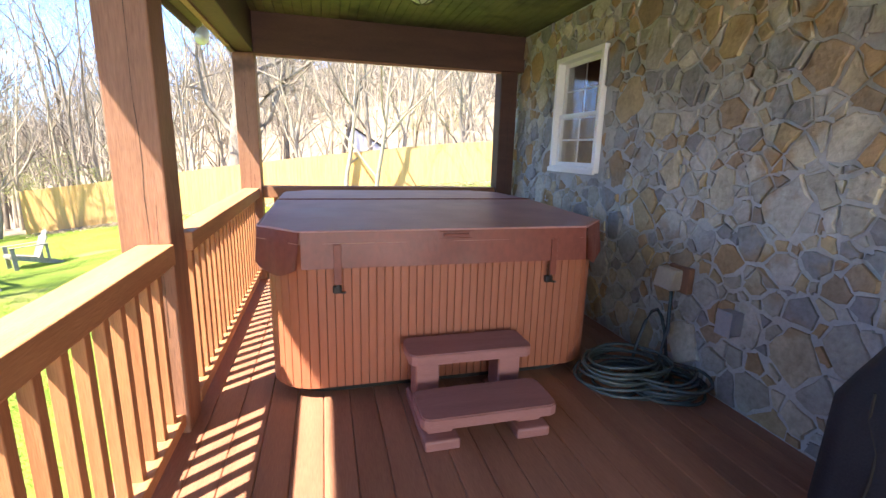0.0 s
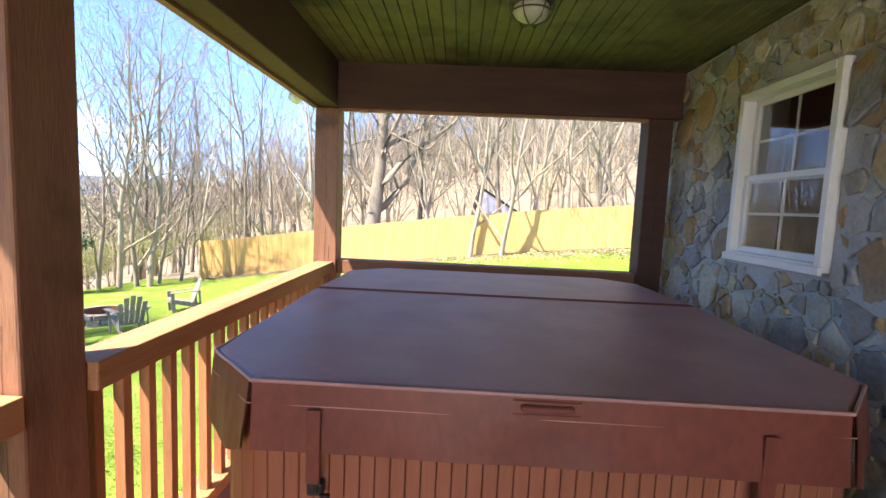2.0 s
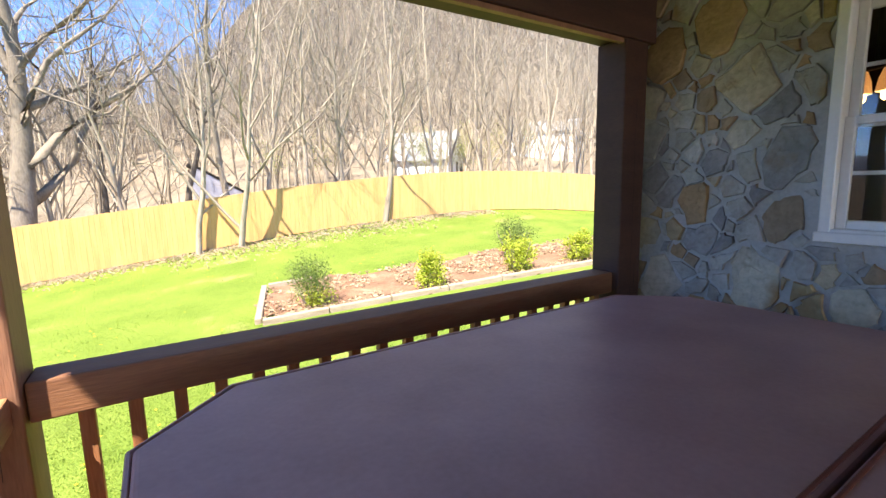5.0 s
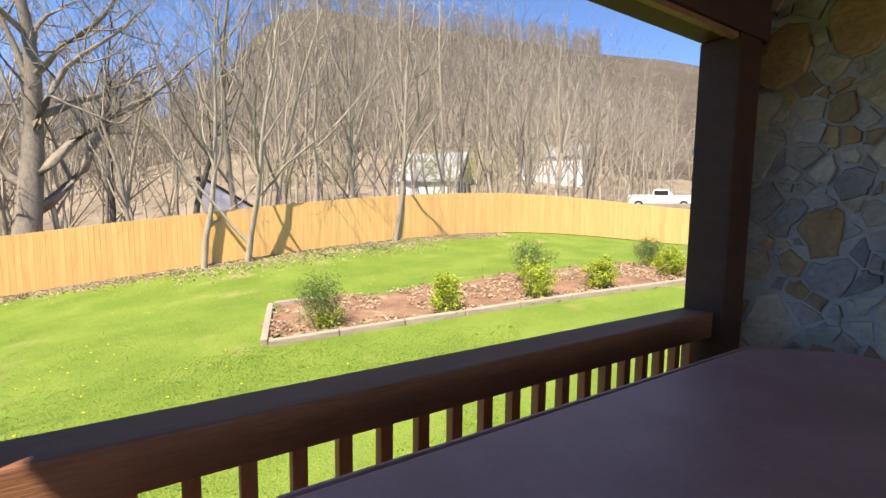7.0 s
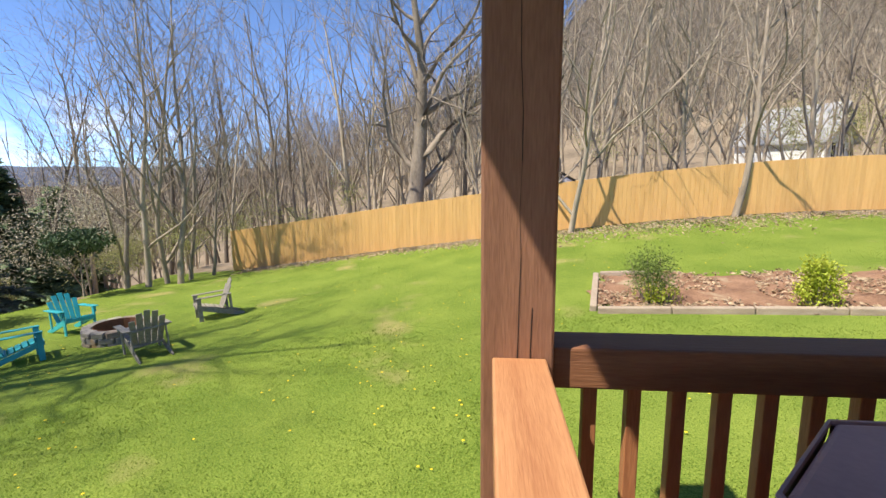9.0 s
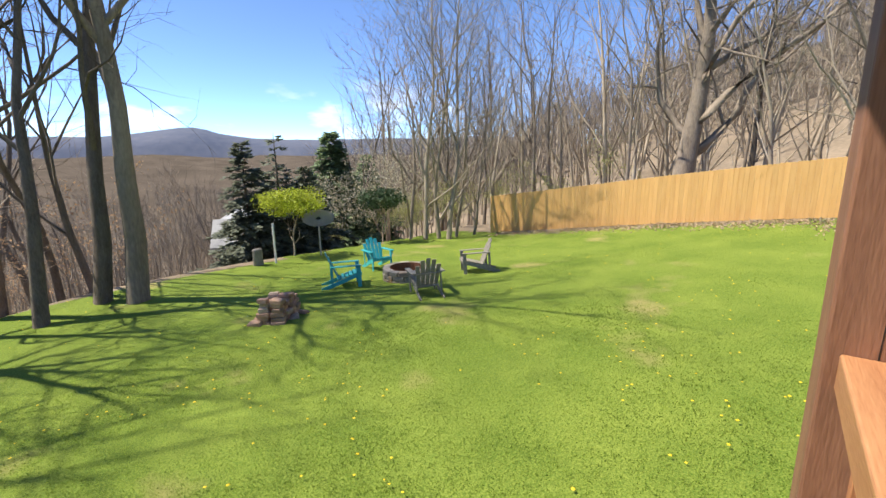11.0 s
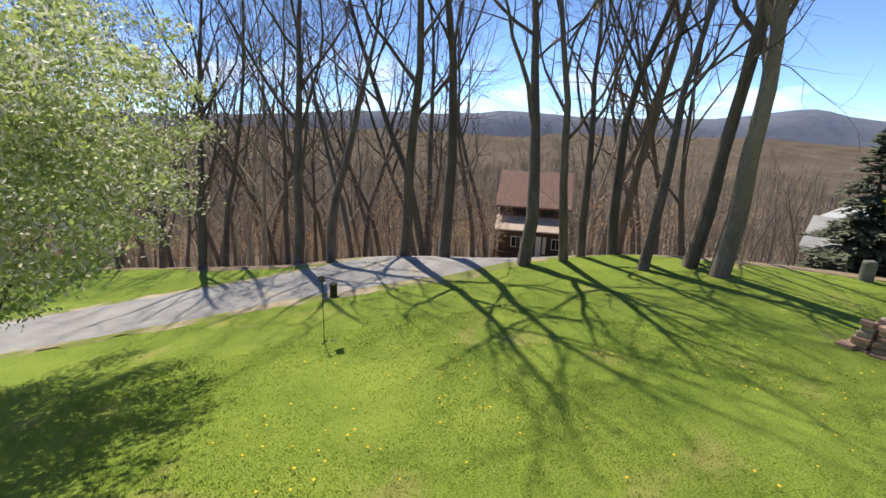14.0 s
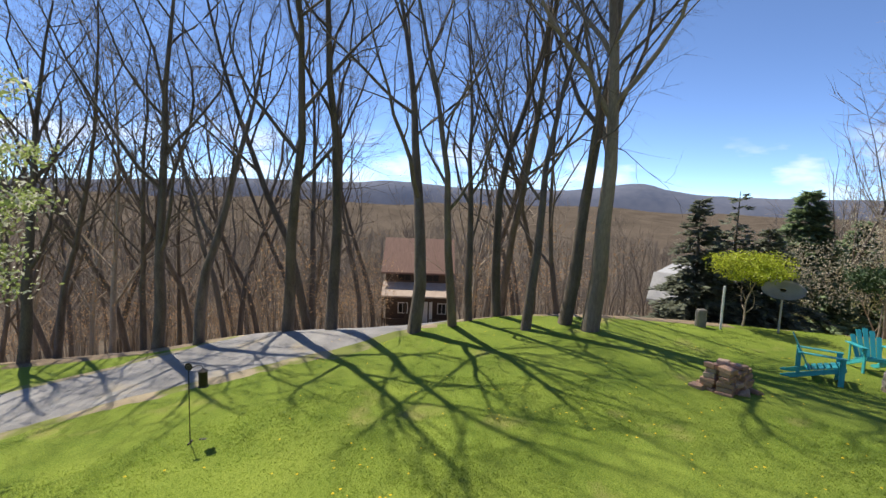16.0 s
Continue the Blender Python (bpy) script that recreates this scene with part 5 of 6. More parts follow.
# ---- stacked stones on the lawn ----
pile = empty("stone_pile", (-8.95, 8.45, ground_z(-8.95, 8.45) - 0.02), 118)
pile.scale = (0.78, 0.78, 1.0)
rr = random.Random(21)
shapes = [block(0.36, 0.24, 0.085, 10 + k) for k in range(4)] + [block(0.27, 0.2, 0.095, 20 + k) for k in range(3)]
for row in range(4):
    for level in range((6, 5, 6, 5)[row]):
        for side in (-1, 1):
            s = link_mesh("stone", shapes[rr.randrange(7)], M_PILE, pile)
            s.matrix_basis = pose(-0.40 + row * 0.26 + rr.uniform(-0.03, 0.03), side * 0.17 + rr.uniform(-0.03, 0.03), level * 0.09, rr.uniform(-5, 5), rr.uniform(-5, 5), 90 + rr.uniform(-16, 16))
for k in range(7):
    s = link_mesh("stone", shapes[rr.randrange(7)], M_PILE, pile)
    s.matrix_basis = pose(rr.uniform(-0.6, 0.45), rr.choice((-0.4, 0.4)), 0.0, rr.uniform(-25, 25), rr.uniform(-25, 25), rr.uniform(0, 360))
tagged(pile, "stack of flat reddish-tan salvaged stones on the lawn", "stone pile")

# ---- bird feeder on its pole ----
FX, FY = -7.9, -1.08
fz = ground_z(FX, FY)
feeder = empty("bird_feeder", (FX, FY, fz))
bm = tube(bmesh.new(), [(0, 0, -0.1), (0, 0, 1.29)], 0.008, 8)
part("pole", bm, M_CLIP, feeder)
bm = tube(bmesh.new(), [(0, 0, 1.20), (-0.02, 0.05, 1.27), (-0.05, 0.11, 1.30), (-0.085, 0.165, 1.28), (-0.095, 0.18, 1.23)], 0.006, 6)
part("hook", bm, M_CLIP, feeder)
bm = tube(bmesh.new(), [(-0.095, 0.18, 0.93), (-0.095, 0.18, 0.95), (-0.095, 0.18, 1.15), (-0.095, 0.18, 1.19), (-0.095, 0.18, 1.235)], 0.07, 14, [0.085, 0.068, 0.068, 0.08, 0.01])
part("seed_tube", bm, M_CLIP, feeder, "black cylindrical seed holder")
bm = bmesh.new()
for k in range(8):
    a = k * math.pi / 4
    box(bm, -0.006, 0.045 * math.cos(a) - 0.018, 1.29 + 0.045 * math.sin(a) - 0.018, 0.006, 0.045 * math.cos(a) + 0.018, 1.29 + 0.045 * math.sin(a) + 0.018, 0.004)
box(bm, -0.008, -0.02, 1.27, 0.008, 0.02, 1.31, 0.005)
part("finial", bm, M_CLIP, feeder)
bm = box(bmesh.new(), -0.07, -0.012, 0.0, 0.07, 0.012, 0.03, 0.003)
box(bm, -0.13, 0.10, -0.02, -0.07, 0.30, 0.03, 0.008)
part("step_foot", bm, M_CLIP, feeder)
tagged(feeder, "black metal pole with a hanging tube bird feeder", "bird feeder")

# ---- satellite dish, pole, standing stone ----
M_DISH = mat("grey_dish", (0.36, 0.36, 0.36), (0.44, 0.44, 0.43), 0.5, 4, 50, bump=0.03)
dish = empty("satellite_dish", (-14.35, 13.75, ground_z(-14.35, 13.75)))
part("mast", tube(bmesh.new(), [(0, 0, -0.1), (0, 0, 1.15)], 0.03, 8), M_DISH, dish)
bm = bmesh.new()
prev = None
for k in range(6):
    q = 0.07 + 0.43 * k / 5
    ring = [bm.verts.new((0.25 * q * q * 2, q * 1.15 * math.cos(j * math.tau / 20), q * 0.62 * math.sin(j * math.tau / 20))) for j in range(20)]
    if prev:
        for j in range(20):
            bm.faces.new((prev[j], prev[(j + 1) % 20], ring[(j + 1) % 20], ring[j]))
    else:
        bm.faces.new(ring)
    prev = ring
bmesh.ops.solidify(bm, geom=bm.faces[:], thickness=0.012)
d = part("reflector", bm, M_DISH, dish, smooth=True)
d.matrix_basis = pose(0, 0, 1.38, 0, -12, -35)
part("arm", tube(bmesh.new(), [(0, 0, 1.12), (0.1, -0.06, 1.2), (0.35, -0.22, 1.25)], 0.012, 6), M_DISH, dish)
tagged(dish, "grey oval satellite dish on a short mast", "satellite dish")
tagged(part("marker_pole", tube(bmesh.new(), [(-14.15, 11.75, ground_z(-14.15, 11.75) - 0.1), (-14.15, 11.75, ground_z(-14.15, 11.75) + 1.35)], 0.035, 10), M_WHITE), "pale post standing at the lawn's edge", "post")
ob = part("standing_stone", boxm(-0.11, -0.15, -0.1, 0.11, 0.15, 0.55, 0.07, 3), M_PITSTONE)
ob.location = (-14.3, 11.2, ground_z(-14.3, 11.2))
tagged(ob, "brown standing stone at the lawn's edge", "stone")

# ---- buildings ----
M_SHINGLE = mat("brown_roof", (0.17, 0.095, 0.075), (0.25, 0.15, 0.12), 0.8, 1.5, 14, (1, 6, 1), 0.4)
M_LOG = mat("dark_cabin_boards", (0.055, 0.036, 0.026), (0.11, 0.075, 0.055), 0.85, 2, 14, (1, 0.4, 8), 0.4)
M_PORCHROOF = mat("pale_porch_roof", (0.36, 0.28, 0.23), (0.46, 0.37, 0.31), 0.7, 2, 12, bump=0.2)
M_GREYROOF = mat("grey_roof", (0.26, 0.27, 0.28), (0.38, 0.39, 0.40), 0.75, 1.5, 14, bump=0.3)
M_SIDING = mat("white_siding", (0.66, 0.66, 0.64), (0.78, 0.78, 0.76), 0.6, 1.5, 20, (1, 1, 10), 0.2)


def gable(bm, x0, x1, y0, y1, ze, zr, t=0.15, over=0.35):
    """Two roof slopes with the ridge along y."""
    xm = (x0 + x1) / 2
    k = (zr - ze) / (xm - x0)
    for s in (-1, 1):
        xe = x0 - over if s < 0 else x1 + over
        zz = ze - over * k
        v = [bm.verts.new(c) for c in ((xe, y0 - over, zz), (xm, y0 - over, zr), (xm, y1 + over, zr), (xe, y1 + over, zz), (xe, y0 - over, zz + t), (xm, y0 - over, zr + t), (xm, y1 + over, zr + t), (xe, y1 + over, zz + t))]
        for f in ((0, 1, 2, 3), (4, 7, 6, 5), (0, 4, 5, 1), (1, 5, 6, 2), (2, 6, 7, 3), (3, 7, 4, 0)):
            bm.faces.new([v[i] for i in f])
    bmesh.ops.recalc_face_normals(bm, faces=bm.faces)
    return bm


def gable_walls(bm, x0, x1, y0, y1, z0, ze, zr):
    o = ((x0, z0), (x1, z0), (x1, ze), ((x0 + x1) / 2, zr), (x0, ze))
    a, b = [bm.verts.new((x, y0, z)) for x, z in o], [bm.verts.new((x, y1, z)) for x, z in o]
    bm.faces.new(a[::-1]), bm.faces.new(b)
    for k in range(5):
        bm.faces.new((a[k], a[(k + 1) % 5], b[(k + 1) % 5], b[k]))
    bmesh.ops.recalc_face_normals(bm, faces=bm.faces)
    return bm


def add_window(house, x, y, z, w, h, face="x", m_frame=None):
    """A window in a wall that faces +x or -y."""
    m_frame = m_frame or M_WHITE
    if face == "x":
        f = part("window", boxm(x, y - w / 2, z, x + 0.06, y + w / 2, z + h, 0.01), m_frame, house)
        part("pane", boxm(x + 0.05, y - w / 2 + 0.07, z + 0.07, x + 0.068, y + w / 2 - 0.07, z + h - 0.07), M_DARK, f)
        part("glazing_bar", boxm(x + 0.06, y - 0.02, z + 0.06, x + 0.075, y + 0.02, z + h - 0.06), m_frame, f)
    else:
        f = part("window", boxm(x - w / 2, y - 0.06, z, x + w / 2, y, z + h, 0.01), m_frame, house)
        part("pane", boxm(x - w / 2 + 0.07, y - 0.068, z + 0.07, x + w / 2 - 0.07, y - 0.05, z + h - 0.07), M_DARK, f)
        part("glazing_bar", boxm(x - 0.02, y - 0.075, z + 0.06, x + 0.02, y - 0.06, z + h - 0.06), m_frame, f)


# dark cabin among the trees
cz = -9.7
cabin = empty("cabin", (-40.5, 1.75, cz))
part("wall", gable_walls(bmesh.new(), -6.0, 0.0, -2.9, 2.9, -2.5, 4.9, 7.3), M_LOG, cabin)
part("roof", gable(bmesh.new(), -6.0, 0.0, -2.9, 2.9, 4.9, 7.4), M_SHINGLE, cabin, "brown shingled roof")
bm = bmesh.new()
v = [bm.verts.new(c) for c in ((-0.02, -3.1, 3.75), (1.9, -3.1, 2.85), (1.9, 3.1, 2.85), (-0.02, 3.1, 3.75), (-0.02, -3.1, 3.85), (1.9, -3.1, 2.97), (1.9, 3.1, 2.97), (-0.02, 3.1, 3.85))]
for f in ((0, 1, 2, 3), (4, 7, 6, 5), (0, 4, 5, 1), (1, 5, 6, 2), (2, 6, 7, 3), (3, 7, 4, 0)):
    bm.faces.new([v[i] for i in f])
bmesh.ops.recalc_face_normals(bm, faces=bm.faces)
part("porch_roof", bm, M_PORCHROOF, cabin, "faded tan porch roof")
for y in (-2.95, -1.0, 1.0, 2.95):
    part("porch_post", boxm(1.65, y - 0.07, -2.2, 1.79, y + 0.07, 2.9, 0.01), M_LOG, cabin)
part("porch_floor", boxm(0.0, -3.05, -0.15, 1.9, 3.05, 0.02), M_LOG, cabin)
for y0, y1 in ((-2.9, -1.05), (1.05, 2.9)):
    part("porch_rail", boxm(1.68, y0, 0.85, 1.76, y1, 0.95), M_LOG, cabin)
    for k in range(9):
        part("rail_board", boxm(1.70, y0 + 0.1 + k * 0.2, 0.05, 1.74, y0 + 0.2 + k * 0.2, 0.86), M_LOG, cabin)
part("door", boxm(0.01, 0.45, 0.05, 0.08, 1.35, 2.1, 0.01), M_WHITE, cabin, "pale door")
add_window(cabin, 0.0, -1.3, 1.0, 0.9, 1.0), add_window(cabin, 0.0, 2.2, 1.0, 0.8, 1.0)
add_window(cabin, 0.0, -1.2, 3.95, 1.2, 0.75, m_frame=M_LOG), add_window(cabin, 0.0, 1.3, 3.95, 1.2, 0.75, m_frame=M_LOG)
tagged(cabin, "dark two-storey wooden cabin with a brown roof among trees", "cabin")

# white neighbouring house behind the spruces
hz = -8.2
house = empty("house", (-37.0, 24.5, hz), 62)
part("wall", gable_walls(bmesh.new(), -2.6, 2.6, -2.0, 9.0, -4.5, 3.2, 4.9), M_SIDING, house, "white clapboard walls")
part("roof", gable(bmesh.new(), -2.6, 2.6, -2.0, 9.0, 3.2, 5.0), M_GREYROOF, house, "grey shingle roof")
add_window(house, -0.6, -2.0, 1.9, 0.8, 1.3, "y"), add_window(house, 2.6, 1.5, 0.6, 1.0, 1.3), add_window(house, 2.6, 5.0, 0.6, 1.0, 1.3)
tagged(house, "white clapboard house with a grey roof behind spruces", "house")
# garden shed past the rhododendron
shed = empty("garden_shed", (-24.0, 17.4, ground_z(-24.0, 17.4)), -35)
part("wall", gable_walls(bmesh.new(), -1.5, 1.5, -2.2, 2.2, -1.0, 2.1, 3.0), M_LOG, shed)
part("roof", gable(bmesh.new(), -1.5, 1.5, -2.2, 2.2, 2.1, 3.1), M_GREYROOF, shed, "grey roof")
tagged(shed, "low dark shed with a grey roof beyond the lawn", "shed")


def house_behind(x, y, z, rz, w, l, he, hr, label, rows):
    h = empty("house", (x, y, z), rz)
    part("wall", gable_walls(bmesh.new(), -w / 2, w / 2, -l / 2, l / 2, -5, he, hr), M_SIDING, h, "white walls")
    part("roof", gable(bmesh.new(), -w / 2, w / 2, -l / 2, l / 2, he, hr + 0.1), M_GREYROOF, h, "pale grey metal roof")
    for k in rows:
        add_window(h, k, -l / 2, 0.6, 0.9, 1.3, "y")
        add_window(h, w / 2, k * 1.2, 0.6, 0.9, 1.3)
    return tagged(h, label, "house")


house_behind(26.5, 48.0, 2.2, 38, 5.5, 7.0, 2.2, 5.0, "white house with a pale roof beyond the fence", (-1.8, 0.2, 1.9))
house_behind(54.0, 56.0, 7.2, 30, 6.0, 10.0, 2.2, 3.8, "white hillside house among bare trees", (-2, 0.4, 2.2))

# lean-to with a grey sheet behind the fence
sz = ground_z(2.6, 32)
lean = empty("woodshed", (2.6, 32.0, sz))
bm = bmesh.new()
v = [bm.verts.new(c) for c in ((-1.0, -1.5, 3.35), (1.7, -1.5, 1.7), (1.7, 1.6, 1.7), (-1.0, 1.6, 3.35), (-1.0, -1.5, 3.47), (1.75, -1.5, 1.8), (1.75, 1.6, 1.8), (-1.0, 1.6, 3.47))]
for f in ((0, 1, 2, 3), (4, 7, 6, 5), (0, 4, 5, 1), (1, 5, 6, 2), (2, 6, 7, 3), (3, 7, 4, 0)):
    bm.faces.new([v[i] for i in f])
bmesh.ops.recalc_face_normals(bm, faces=bm.faces)
part("roof", bm, M_DARK, lean, "dark sloping roof")
bm = bmesh.new()
v = [bm.verts.new(c) for c in ((-0.95, -1.45, 0), (1.6, -1.45, 0), (1.6, -1.45, 1.74), (-0.95, -1.45, 3.3), (-0.95, -1.38, 0), (1.6, -1.38, 0), (1.6, -1.38, 1.74), (-0.95, -1.38, 3.3))]
for f in ((0, 1, 2, 3), (7, 6, 5, 4), (0, 4, 5, 1), (1, 5, 6, 2), (2, 6, 7, 3), (3, 7, 4, 0)):
    bm.faces.new([v[i] for i in f])
M_SHEET = mat("lilac_sheet", (0.40, 0.39, 0.46), (0.55, 0.54, 0.60), 0.5, 2, 20, bump=0.2)
part("wall", bm, M_SHEET, lean, "pale lilac-grey sheeted wall")
for x, y in ((-0.9, 1.5), (1.55, 1.5)):
    part("post", boxm(x - 0.05, y - 0.05, -0.3, x + 0.05, y + 0.05, 3.2 if x < 0 else 1.7), M_LOG, lean)
tagged(lean, "small woodshed with a pale sheeted wall behind the fence", "shed")

# parked pickup
M_CARWHITE = mat("white_car_paint", (0.70, 0.70, 0.71), (0.78, 0.78, 0.78), 0.25, 2, 30, bump=0)
TRX, TRY = 37.0, 27.0
truck = empty("pickup_truck", (TRX, TRY, 2.42 - 0.45), -58)
bm = box(bmesh.new(), -2.7, -0.92, -0.15, 2.7, 0.92, 0.45, 0.12, 2)
box(bm, 1.0, -0.90, 0.35, 2.65, 0.90, 0.62, 0.1, 2)
for y in (-0.9, 0.84):
    box(bm, -2.65, y, 0.4, -0.75, y + 0.06, 0.66, 0.02)
part("body", bm, M_CARWHITE, truck)
bm = box(bmesh.new(), -0.75, -0.82, 0.4, 1.1, 0.82, 1.15, 0.05, 2)
for v in bm.verts:
    if v.co.z > 0.9:
        v.co.x = -0.6 + (v.co.x + 0.75) * 0.62
part("cab", bm, M_CARWHITE, truck)
part("side_window", boxm(-0.55, -0.835, 0.62, 0.55, 0.835, 1.02, 0.02), M_DARK, truck)
for x in (-1.75, 1.75):
    for y in (-0.86, 0.86):
        w = part("wheel", tube(bmesh.new(), [(x, y - 0.12, -0.2), (x, y + 0.12, -0.2)], 0.38, 16), M_CLIP, truck)
        part("rim", tube(bmesh.new(), [(x, y - 0.13, -0.2), (x, y + 0.13, -0.2)], 0.2, 12), M_DISH, w)
tagged(truck, "white pickup truck parked beyond the fence", "pickup truck")
tagged(part("pavement", boxm(31, 20, -1.0, 48, 36, 0.40), M_GRAVEL), "gravel parking bank beyond the fence", "parking", kind="structure")

# ---- hose ----
M_HOSE = mat("green_hose", (0.04, 0.06, 0.065), (0.085, 0.115, 0.12), 0.25, 6, 60, bump=0.03)
hose = empty("garden_hose", (1.76, 2.07, 0.0))
rr = random.Random(5)
for (cx, cy, n, R) in ((-0.07, 0.02, 12, 0.225), (0.13, -0.12, 8, 0.19)):
    pts = []
    for k in range(n * 22):
        a = k / 22 * math.tau
        turn = k / 22
        q = R * (0.72 + 0.36 * abs(math.sin(turn * 1.9 + cx * 9)))
        pts.append((cx + q * math.cos(a) * 1.12 + 0.03 * math.sin(turn * 2.3), cy + q * math.sin(a) * 0.85 + 0.03 * math.cos(turn * 3.1), 0.012 + 0.014 * turn + 0.01 * math.sin(a * 2 + turn)))
    part("coil", tube(bmesh.new(), pts, 0.0092, 7), M_HOSE, hose, smooth=True)
arch = [(0.08 + 0.24 * f, 0.14 - 0.02 * f, 0.08 + 0.34 * math.sin(f * math.pi) ** 0.8) for f in (0.0, 0.12, 0.25, 0.4, 0.55, 0.7, 0.85, 1.0)]
part("loop", tube(bmesh.new(), arch, 0.0105, 7), M_HOSE, hose, smooth=True)
rise = [(0.12, 0.02, 0.06), (0.2, 0.05, 0.13), (0.27, 0.09, 0.3), (0.31, 0.14, 0.46), (0.32, 0.16, 0.55)]
part("feed", tube(bmesh.new(), rise, 0.0105, 7), M_HOSE, hose, smooth=True)
tagged(hose, "coiled dark green garden hose on the deck by the wall", "garden hose")

M_DISHGREY = mat("grey_plastic", (0.30, 0.31, 0.36), (0.38, 0.39, 0.44), 0.5, 4, 50, bump=0.03)
# outlet box on the stone wall
M_BEIGE = mat("beige_plastic", (0.42, 0.37, 0.31), (0.52, 0.46, 0.39), 0.5, 4, 60, bump=0.05)
outlet = empty("outlet_box", (WALL_X - 0.035, 2.20, 0.61))
outlet.scale = (0.7, 0.72, 0.8)
part("backplate", boxm(-0.02, -0.13, -0.10, 0.04, 0.10, 0.10, 0.006), M_TIMBER, outlet, "brown wooden backing block")
bm = boxm(-0.13, -0.06, -0.085, -0.018, 0.15, 0.075, 0.012, 2)
for v in bm.verts:
    if v.co.z > 0.03:
        v.co.x += 0.03
part("cover", bm, M_BEIGE, outlet)
bm = tube(bmesh.new(), [(-0.04, 0.15, -0.02), (-0.06, 0.19, -0.03), (-0.05, 0.22, -0.07)], 0.008, 6)
part("tap", bm, M_CLIP, outlet, "black tap handle")
tagged(outlet, "beige weatherproof cover on a brown block in the wall", "outlet cover")

# small grey junction box lower on the wall
jb = empty("junction_box", (WALL_X - 0.03, 1.80, 0.475))
part("box", boxm(-0.045, -0.045, -0.065, 0.03, 0.045, 0.065, 0.006, 2), M_DISHGREY, jb)
part("lid", boxm(-0.056, -0.05, -0.07, -0.044, 0.05, 0.07, 0.004, 2), M_DISHGREY, jb)
tagged(jb, "small grey weatherproof junction box on the stone wall", "junction box")

# ceiling light: bronze base with a caged ribbed globe
M_BRONZE = mat("weathered_bronze", (0.06, 0.055, 0.04), (0.12, 0.11, 0.08), 0.5, 8, 60, bump=0.1, metal=0.6)
M_FROST = mat("dusty_glass", (0.42, 0.42, 0.34), (0.55, 0.55, 0.46), 0.35, 8, 60, bump=0.02)
lamp = empty("ceiling_light", (0.74, 3.56, CEIL_Z))
part("base", tube(bmesh.new(), [(0, 0, 0.0), (0, 0, -0.025), (0, 0, -0.05)], 0.1, 20, [0.115, 0.12, 0.10]), M_BRONZE, lamp)
part("globe", tube(bmesh.new(), [(0, 0, -0.045), (0, 0, -0.075), (0, 0, -0.105), (0, 0, -0.125), (0, 0, -0.13)], 0.1, 20, [0.092, 0.097, 0.08, 0.045, 0.008]), M_FROST, lamp, "dusty frosted glass globe", True)
for k in range(6):
    a = k * math.tau / 6
    pts = [(0.118 * math.cos(a), 0.118 * math.sin(a), -0.03), (0.108 * math.cos(a), 0.108 * math.sin(a), -0.08), (0.085 * math.cos(a), 0.085 * math.sin(a), -0.118), (0.04 * math.cos(a), 0.04 * math.sin(a), -0.138), (0, 0, -0.142)]
    part("cage_bar", tube(bmesh.new(), pts, 0.004, 6), M_BRONZE, lamp)
bm = bmesh.new()
tube(bm, [(0.106 * math.cos(k * math.tau / 24), 0.106 * math.sin(k * math.tau / 24), -0.083) for k in range(25)], 0.004, 6)
part("cage_ring", bm, M_BRONZE, lamp)
tagged(lamp, "caged bronze ceiling light with a dusty glass globe", "ceiling light")

# flood lamp under the eave
flood = empty("flood_lamp", (-1.1, 5.28, CEIL_Z + 0.045))
part("arm", tube(bmesh.new(), [(0, 0, 0), (0, 0, -0.06), (0.0, 0.0, -0.10)], 0.025, 10, [0.05, 0.02, 0.02]), M_WHITE, flood)
part("head", tube(bmesh.new(), [(0.0, 0.02, -0.09), (-0.01, 0.0, -0.14), (-0.03, -0.03, -0.21), (-0.045, -0.05, -0.245)], 0.06, 16, [0.03, 0.055, 0.068, 0.055]), M_WHITE, flood, smooth=True)
tagged(flood, "white flood lamp under the porch eave", "flood lamp")

# lamp inside the house, seen through the window
M_BULB = glow_mat("lit_bulb", (1.0, 0.66, 0.28), 1.6)
M_SHADE = glow_mat("warm_glass_shade", (1.0, 0.42, 0.12), 0.12)
inner = empty("hanging_lamp", (3.6, 4.2, 2.16))
part("stem", tube(bmesh.new(), [(0, 0, 0.565), (0, 0, -0.05)], 0.012, 8), M_BRONZE, inner)
part("crossbar", tube(bmesh.new(), [(-0.03, -0.06, -0.05), (0.03, 0.06, -0.05)], 0.01, 8), M_BRONZE, inner)
for s in (-1, 1):
    sh = part("shade", tube(bmesh.new(), [(0.03 * s, 0.06 * s, -0.06), (0.03 * s, 0.06 * s, -0.12), (0.03 * s, 0.06 * s, -0.20)], 0.08, 16, [0.016, 0.036, 0.048], closed=True), M_SHADE, inner, "warm lit glass shade")
    part("bulb", tube(bmesh.new(), [(0.03 * s, 0.06 * s, -0.17), (0.03 * s, 0.06 * s, -0.20), (0.03 * s, 0.06 * s, -0.24), (0.03 * s, 0.06 * s, -0.255)], 0.03, 12, [0.01, 0.02, 0.018, 0.004]), M_BULB, sh, "lit bulb", True)
tagged(inner, "hanging lamp with two lit glass shades indoors", "lamp")
tagged(part("ceiling_house", boxm(WX1 + 0.01, BACK_Y, 2.72, WX1 + 3.0, 4.85, 2.78), M_BEAM), "timber ceiling inside the house", "ceiling", kind="structure")

